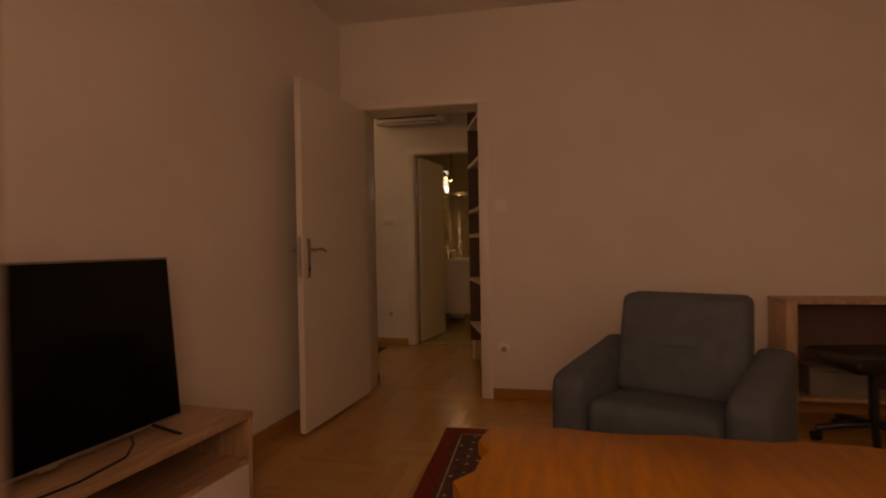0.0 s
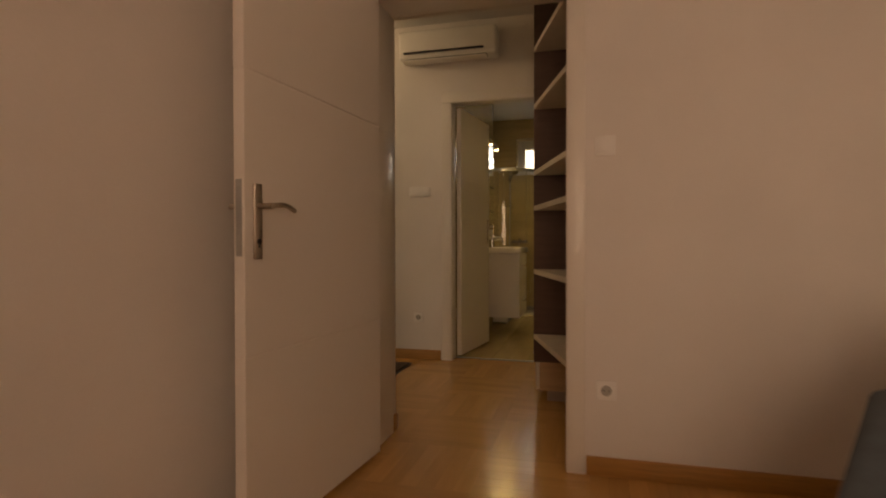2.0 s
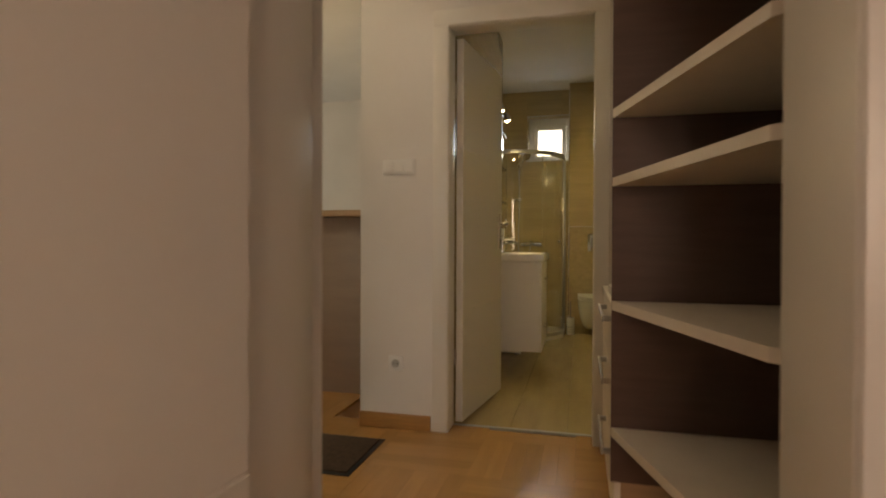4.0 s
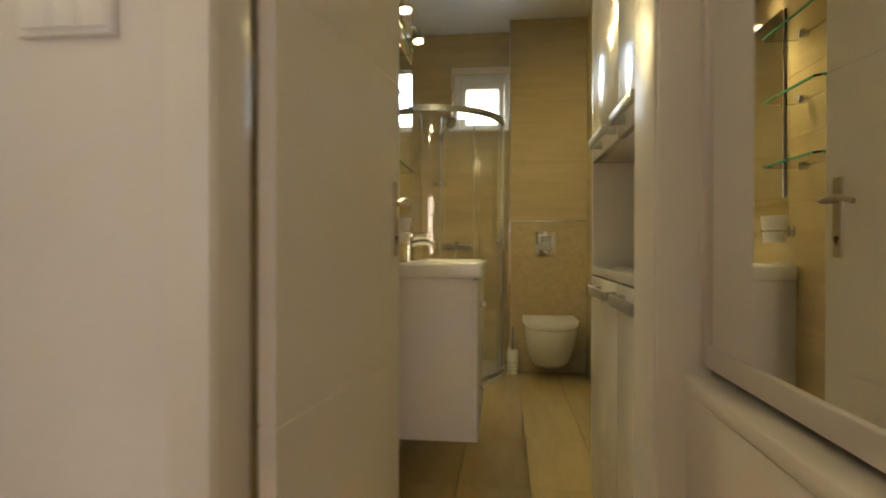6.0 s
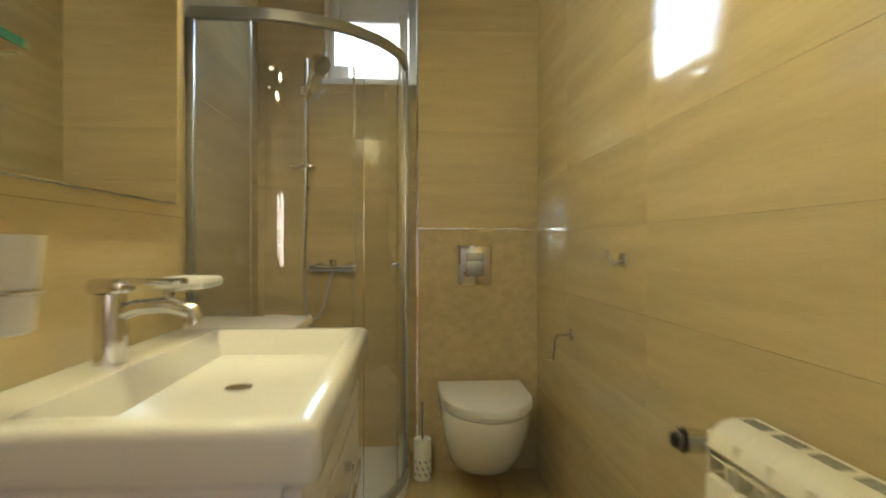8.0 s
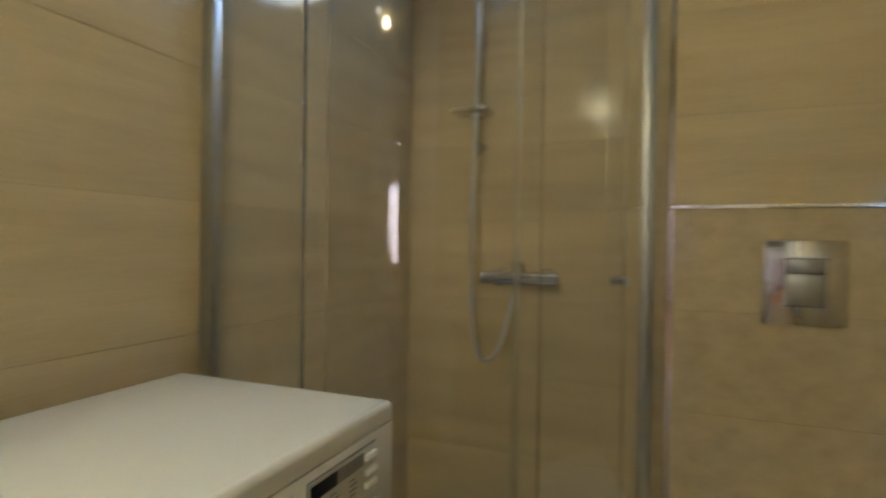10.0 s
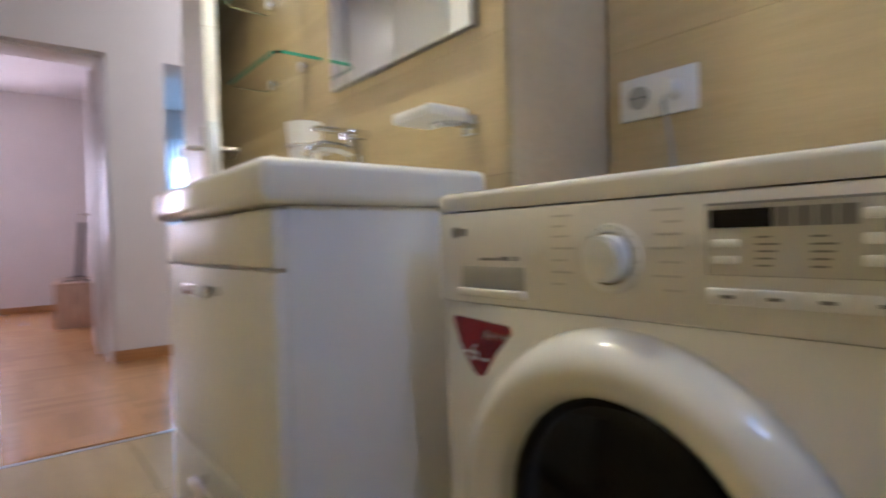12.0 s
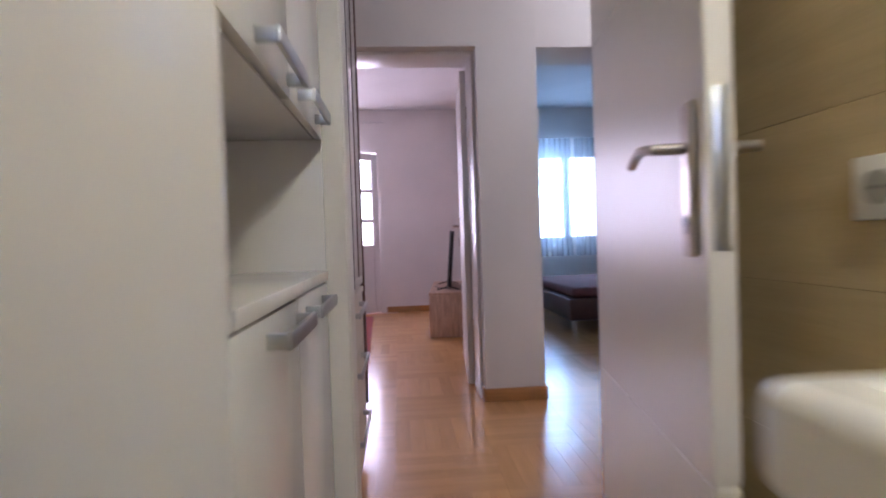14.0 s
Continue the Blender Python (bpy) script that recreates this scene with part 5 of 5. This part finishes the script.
for k, (xa, xb) in enumerate(((-3.5, -2.86), (-2.80, -2.15))):
    c = thing("sheer_curtain", (xa, YF + 0.12, 0.70), "thin white sheer curtain hanging before the bedroom window", "curtain", "bedroom curtains")
    bm = bmesh.new()
    n = 60
    lo = [bm.verts.new(((xb - xa) * i / n, 0.025 * math.sin(i * 0.9 + k), 0.0)) for i in range(n + 1)]
    hi = [bm.verts.new(((xb - xa) * i / n, 0.02 * math.sin(i * 0.9 + k), 1.635)) for i in range(n + 1)]
    for i in range(n):
        bm.faces.new((lo[i], lo[i + 1], hi[i + 1], hi[i]))
    part("cloth", bm, SHEER, c)
bm = bmesh.new()
cyl(bm, (-3.7, YF + 0.12, 2.34), (-2.0, YF + 0.12, 2.34), 0.012)
for x in (-3.6, -2.1):
    cyl(bm, (x, YF, 2.34), (x, YF + 0.12, 2.34), 0.008)
tagged(part("curtain_rod", bm, LACQ), "slim white curtain rod over the bedroom window", "curtain rod")

# cup, soap dish, paper holder
cu = thing("tumbler_holder", (XV, 3.39, 1.055), "frosted white tumbler in a chrome ring on the tiles", "tumbler")
bm = bmesh.new()
lathe(bm, (0.07, 0, -0.05), [(0.034, 0), (0.037, 0.003), (0.047, 0.105), (0.044, 0.104)])
part("tumbler", bm, PLAST, cu, "frosted white tumbler")
bm = bmesh.new()
tube(bm, [(0.07 + 0.044 * math.cos(radians(a)), 0.044 * math.sin(radians(a)), -0.005) for a in range(0, 361, 20)], 0.004)
box(bm, 0.0, -0.02, -0.025, 0.012, 0.02, 0.015, bevel=0.003)
cyl(bm, (0.01, 0, -0.005), (0.028, 0, -0.005), 0.006)
part("ring", bm, CHROME, cu)
so = thing("soap_dish", (XV, 3.93, 1.02), "white glass soap dish in a chrome bracket on the tiles", "soap dish")
bm = bmesh.new()
box(bm, 0.02, -0.065, -0.005, 0.115, 0.055, 0.018, bevel=0.009)
part("dish", bm, PLAST, so)
bm = bmesh.new()
box(bm, 0.0, 0.02, -0.03, 0.012, 0.058, 0.008, bevel=0.003)
tube(bm, [(0.008, 0.04, -0.012), (0.04, 0.045, -0.012), (0.06, 0.03, -0.010), (0.065, 0.0, -0.009)], 0.006)
part("bracket", bm, CHROME, so)
pa = thing("paper_holder", (XE, 4.88, 0.757), "chrome toilet paper holder, empty, on the tiled wall", "paper holder")
bm = bmesh.new()
box(bm, -0.012, -0.02, -0.02, 0.0, 0.02, 0.02, bevel=0.003)
tube(bm, [(-0.01, 0, 0), (-0.06, 0, 0), (-0.07, 0.01, -0.02), (-0.07, 0.02, -0.10), (-0.07, 0.13, -0.12)], 0.006)
part("bar", bm, CHROME, pa)
for y, z in ((4.14, 1.85), (4.37, 1.06)):
    ho = thing("robe_hook", (XE, y, z), "small chrome robe hook on the tiled wall", "hook", "bathroom hooks")
    bm = bmesh.new()
    box(bm, -0.01, -0.02, -0.02, 0.0, 0.02, 0.02, bevel=0.003)
    part("base_plate", bm, CHROME, ho)
    bm = bmesh.new()
    tube(bm, [(-0.008, 0, 0), (-0.035, 0, -0.015), (-0.05, 0, 0.015), (-0.052, 0, 0.03)], 0.006)
    part("hook", bm, CHROME, ho)

# what the windows look out on: a pale overcast sky
HAZE = glow_material("overcast_haze", (0.92, 0.96, 1.0), 6.0)
setting("backdrop", boxes((-3.0, YW + 3.0, 0.5, 3.0, YW + 3.05, 8.0)), HAZE, "pale overcast sky seen through the bathroom window", "sky")
setting("backdrop", boxes((-9.0, YF - 8.0, -3.0, 9.0, YF - 7.95, 6.0)), glow_material("overcast_sky", (0.85, 0.93, 1.0), 3.5), "pale overcast sky seen through the street windows", "sky")

# doormat in the hall, curtain rail, balcony
MATC = material("coir_mat", (0.10, 0.065, 0.045), 0.95, vary=0.4, scale=60, bump=0.006, fine=400)
dm = thing("doormat", (-2.08, 1.36, 0.001), "dark brown doormat lying on the hall parquet", "doormat")
part("pile", boxes((0.02, 0.02, 0.004, 0.78, 0.43, 0.012), bevel=0.003), MATC, dm)
part("rubber_edge", boxes((0.0, 0.0, 0.0, 0.80, 0.45, 0.005), bevel=0.002), BLACK, dm)
cr = thing("curtain_rail", (-0.25, YF, 2.60), "slim white curtain rail over the balcony door", "curtain rail")
part("rail", boxes((0.0, 0.05, 0.0, 1.5, 0.075, 0.02), bevel=0.003), LACQ, cr)
for x in (0.1, 1.4):
    part("bracket", boxes((x, 0.0, 0.005, x + 0.02, 0.05, 0.025), bevel=0.002), LACQ, cr)
ba = thing("balcony", (-0.8, YF - 0.26, -0.02), "small concrete balcony with red cloth along its railing", "balcony")
part("slab", boxes((0.0, -1.25, -0.15, 2.4, 0.0, 0.0), bevel=0.004), material("balcony_concrete", (0.35, 0.33, 0.31), 0.8, vary=0.15, bump=0.002), ba)
bm = bmesh.new()
n = 80
lo = [bm.verts.new((0.02 + 2.36 * i / n, -1.2 + 0.012 * math.sin(i * 1.1), 0.06)) for i in range(n + 1)]
hi = [bm.verts.new((0.02 + 2.36 * i / n, -1.2, 0.93)) for i in range(n + 1)]
for i in range(n):
    bm.faces.new((lo[i], lo[i + 1], hi[i + 1], hi[i]))
part("cloth", bm, material("red_cloth", (0.36, 0.04, 0.05), 0.85, vary=0.15, scale=8, bump=0.002), ba, "red cloth screen")
part("handrail", boxes((0.0, -1.22, 0.93, 2.4, -1.18, 0.97), bevel=0.006), GREYP, ba)
for i in range(5):
    part("post", boxes((0.02 + i * 0.58, -1.215, 0.0, 0.045 + i * 0.58, -1.205, 0.93), bevel=0.002), GREYP, ba)

# round opal lamp on the hall ceiling
hl = thing("ceiling_lamp", (-2.1, 1.2, H), "round white opal glass lamp on the hall ceiling, lit", "lamp")
bm = bmesh.new()
cyl(bm, (0, 0, -0.03), (0, 0, -0.0005), 0.15, seg=32)
part("base", bm, PLAST, hl)
bm = bmesh.new()
lathe(bm, (0, 0, 0), [(0.01, -0.115), (0.07, -0.108), (0.12, -0.085), (0.14, -0.05), (0.142, -0.031)])
part("shade", bm, OPAL, hl, "lit opal glass bowl")
point("ceiling_light", (-2.1, 1.2, H - 0.22), 17, (1.0, 0.90, 0.79), 0.10)

# ---- wall tiles, floor tiles, parquet ----
TW, TH, GAP, TT = 0.75, 0.25, 0.0006, 0.010


def tile_mesh(name, w, h, t, mat):
    """A flat tile in the x-z plane of its own space, its face towards -y."""
    bm = bmesh.new()
    box(bm, 0, 0, 0, w - GAP, t, h - GAP)
    front = [e for e in bm.edges if all(v.co.y < 1e-6 for v in e.verts)]
    bmesh.ops.bevel(bm, geom=front, offset=0.0004, segments=1, affect="EDGES")
    me = bpy.data.meshes.new(name)
    bm.to_mesh(me)
    bm.free()
    me.materials.append(mat)
    return me


TILES = {}


def tile_wall(parent, origin, rz, length, mat, z0=0.0, z1=H, holes=(), shift=0.0, first=0.163):
    """Tiles over a wall face from origin along the turned x axis; holes: (a, b, low, high) along it."""
    m = pose(origin[0], origin[1], 0, 0, 0, rz)
    z = z0
    while z < z1 - 0.01:
        h = min(TH if z > z0 else first, z1 - z)
        x = -shift
        while x < length - 0.005:
            a, b = max(0.0, x), min(length, x + TW)
            cells = [(a, b, z, z + h)]
            for ha, hb, hl, hh in holes:
                nxt = []
                for ca, cb, cl, ch in cells:
                    if cb <= ha or ca >= hb or ch <= hl or cl >= hh:
                        nxt.append((ca, cb, cl, ch))
                        continue
                    if ca < ha:
                        nxt.append((ca, ha, cl, ch))
                    if cb > hb:
                        nxt.append((hb, cb, cl, ch))
                    a2, b2 = max(ca, ha), min(cb, hb)
                    if cl < hl:
                        nxt.append((a2, b2, cl, hl))
                    if ch > hh:
                        nxt.append((a2, b2, hh, ch))
                cells = nxt
            for ca, cb, cl, ch in cells:
                if cb - ca < 0.008 or ch - cl < 0.008:
                    continue
                key = (round(cb - ca, 3), round(ch - cl, 3), mat.name)
                if key not in TILES:
                    TILES[key] = tile_mesh("tile", cb - ca, ch - cl, TT, mat)
                ob = new("tile", TILES[key])
                ob.parent = parent
                ob.matrix_basis = m @ pose(ca, 0, cl)
            x += TW
        z += h


# faces look into the room
tile_wall(bath["vanity"], (XV, YB), 90, YS - YB, TILE, shift=0.2)
tile_wall(bath["vanity"], (XW, YS + 0.012), 90, YW - YS - 0.012, TILE)
tile_wall(bath["vanity"], (XV, YS), 180, XV - XW, TILE)
tile_wall(bath["toilet"], (XW, YW), 0, XT - XW, TILE, holes=((WL - XW, 9, 1.985, 2.49),))
tile_wall(bath["toilet"], (XT, YT), 0, XE - XT, DECO, z0=0.0, z1=1.183, first=0.183)
tile_wall(bath["toilet"], (XT, YT), 0, XE - XT, TILE, z0=1.192, first=0.221)
tile_wall(bath["toilet"], (XT, YW), -90, YW - YT, TILE)
tile_wall(bath["east"], (XE, YW), -90, YW - YB, TILE)


def slab_mesh(name, w, d, t, mat, edge=0.0008):
    bm = bmesh.new()
    box(bm, 0, 0, -t, w, d, 0)
    top = [e for e in bm.edges if all(v.co.z > -1e-6 for v in e.verts)]
    if edge:
        bmesh.ops.bevel(bm, geom=top, offset=edge, segments=1, affect="EDGES")
    me = bpy.data.meshes.new(name)
    bm.to_mesh(me)
    bm.free()
    me.materials.append(mat)
    return me


floor_bath = bpy.data.objects["floor_bath"]
SLABS = {}
fx0, fx1, fy0, fy1 = XW, XE + 0.01, 2.15, YW
setting("floor_bath_edge", boxes((BX0 - 0.02, 2.15, -0.014, XE, 2.62, -0.0125)), GROUT, "beige grout bed under the doorway tiles", "floor")
y = fy0
while y < fy1 - 0.01:
    d = min(0.60, fy1 - y)
    x = fx0
    while x < fx1 - 0.01:
        w = min(0.30, fx1 - x)
        key = (round(w, 3), round(d, 3))
        if key not in SLABS:
            SLABS[key] = slab_mesh("tile", w - 0.002, d - 0.002, 0.0115, FTILE)
        ob = new("tile", SLABS[key])
        ob.parent = floor_bath
        ob.location = (x, y, 0)
        x += 0.30
    y += 0.60
setting("trim", boxes((BX0, 2.128, -0.01, BX1, 2.152, 0.003), bevel=0.001), ALU, "thin metal threshold strip in the bathroom doorway", "threshold")
setting("floor_kitchen", boxes((-3.4, 2.62, -0.0139, -1.495, 5.6, 0.001), (-6.05, 3.62, -0.0139, -3.4, 5.6, 0.001)), material("grey_floor_tile", (0.30, 0.27, 0.23), 0.3, vary=0.15, scale=3, bump=0.001), "grey tiled kitchen floor", "floor")

# basket-weave parquet: blocks of six strips, turned by turns
SW, SL = 0.075, 0.45
strip_mesh = [slab_mesh("strip", SL - 0.0006, SW - 0.0006, 0.0135, PARQ, 0.0), slab_mesh("strip", SW - 0.0006, SL - 0.0006, 0.0135, PARQ, 0.0)]
PARQX = material("oak_parquet_cross", (0.56, 0.305, 0.115), 0.22, vary=0.08, scale=3.0, bump=0.0003, fine=40, stretch=(9, 1, 1), coat=0.12, island=0.10)
strip_mesh[0].materials[0] = PARQ
strip_mesh[1].materials[0] = PARQX
floor_ob = bpy.data.objects["floor"]
near, far, cut = [], [], []
ox, oy = -1.25, -3.9


def inside(cx, cy):
    if -4.3 < cx < 3.0 and YF < cy < 0.0:
        return True
    if -6.0 < cx < 0.42 and 0.0 <= cy < 2.42 and (cx > -1.6 or cy < 2.0):
        return True
    return -6.0 < cx < -1.6 and 2.0 < cy < 2.6


for bi in range(-11, 10):
    for bj in range(-1, 15):
        bx, by = ox + bi * SL, oy + bj * SL
        turned = (bi + bj) % 2
        for k in range(6):
            x, y = (bx, by + k * SW) if not turned else (bx + k * SW, by)
            cx, cy = (bx + SL / 2, y + SW / 2) if not turned else (x + SW / 2, by + SL / 2)
            if not inside(cx, cy):
                continue
            if cx > -1.6 and (y if not turned else by) > 2.10:
                continue
            if cx > -1.6 and (y + SW if not turned else by + SL) > 2.126:
                cut.append((x, y, turned))
                continue
            (near if -1.15 < cx < 0.3 and -1.5 < cy < 2.13 else far).append((x, y, turned))
for x, y, turned in near[:300]:
    ob = new("strip", strip_mesh[turned])
    ob.parent = floor_ob
    ob.location = (x, y, 0)
verts, faces, mats = [], [], []
for x, y, turned in far + near[300:] + cut:
    w, d = (SW, SL) if turned else (SL, SW)
    if x > -1.7 and y < 2.126:
        d = min(d, 2.1266 - y)   # sawn off at the bathroom threshold
    i = len(verts)
    verts += [(x, y, -0.0135), (x + w - 0.0006, y, -0.0135), (x + w - 0.0006, y + d - 0.0006, -0.0135), (x, y + d - 0.0006, -0.0135),
              (x, y, 0), (x + w - 0.0006, y, 0), (x + w - 0.0006, y + d - 0.0006, 0), (x, y + d - 0.0006, 0)]
    faces += [(i + 4, i + 5, i + 6, i + 7), (i, i + 1, i + 5, i + 4), (i + 1, i + 2, i + 6, i + 5), (i + 2, i + 3, i + 7, i + 6), (i + 3, i, i + 4, i + 7)]
    mats += [turned] * 5
me = bpy.data.meshes.new("parquet_strips")
me.from_pydata(verts, [], faces)
PARQS = [bpy.data.materials["oak_parquet"].copy(), bpy.data.materials["oak_parquet_cross"].copy()]
for mt in PARQS:
    nt = mt.node_tree
    geo = nt.nodes.new("ShaderNodeNewGeometry")
    for ln in list(nt.links):
        if ln.from_node.type == "OBJECT_INFO":
            dest = ln.to_socket
            nt.links.remove(ln)
            nt.links.new(geo.outputs["Random Per Island"], dest)
    me.materials.append(mt)
me.polygons.foreach_set("material_index", mats)
rest = new("parquet_strips", me)
rest.parent = floor_ob
tagged(rest, kind="stuff")
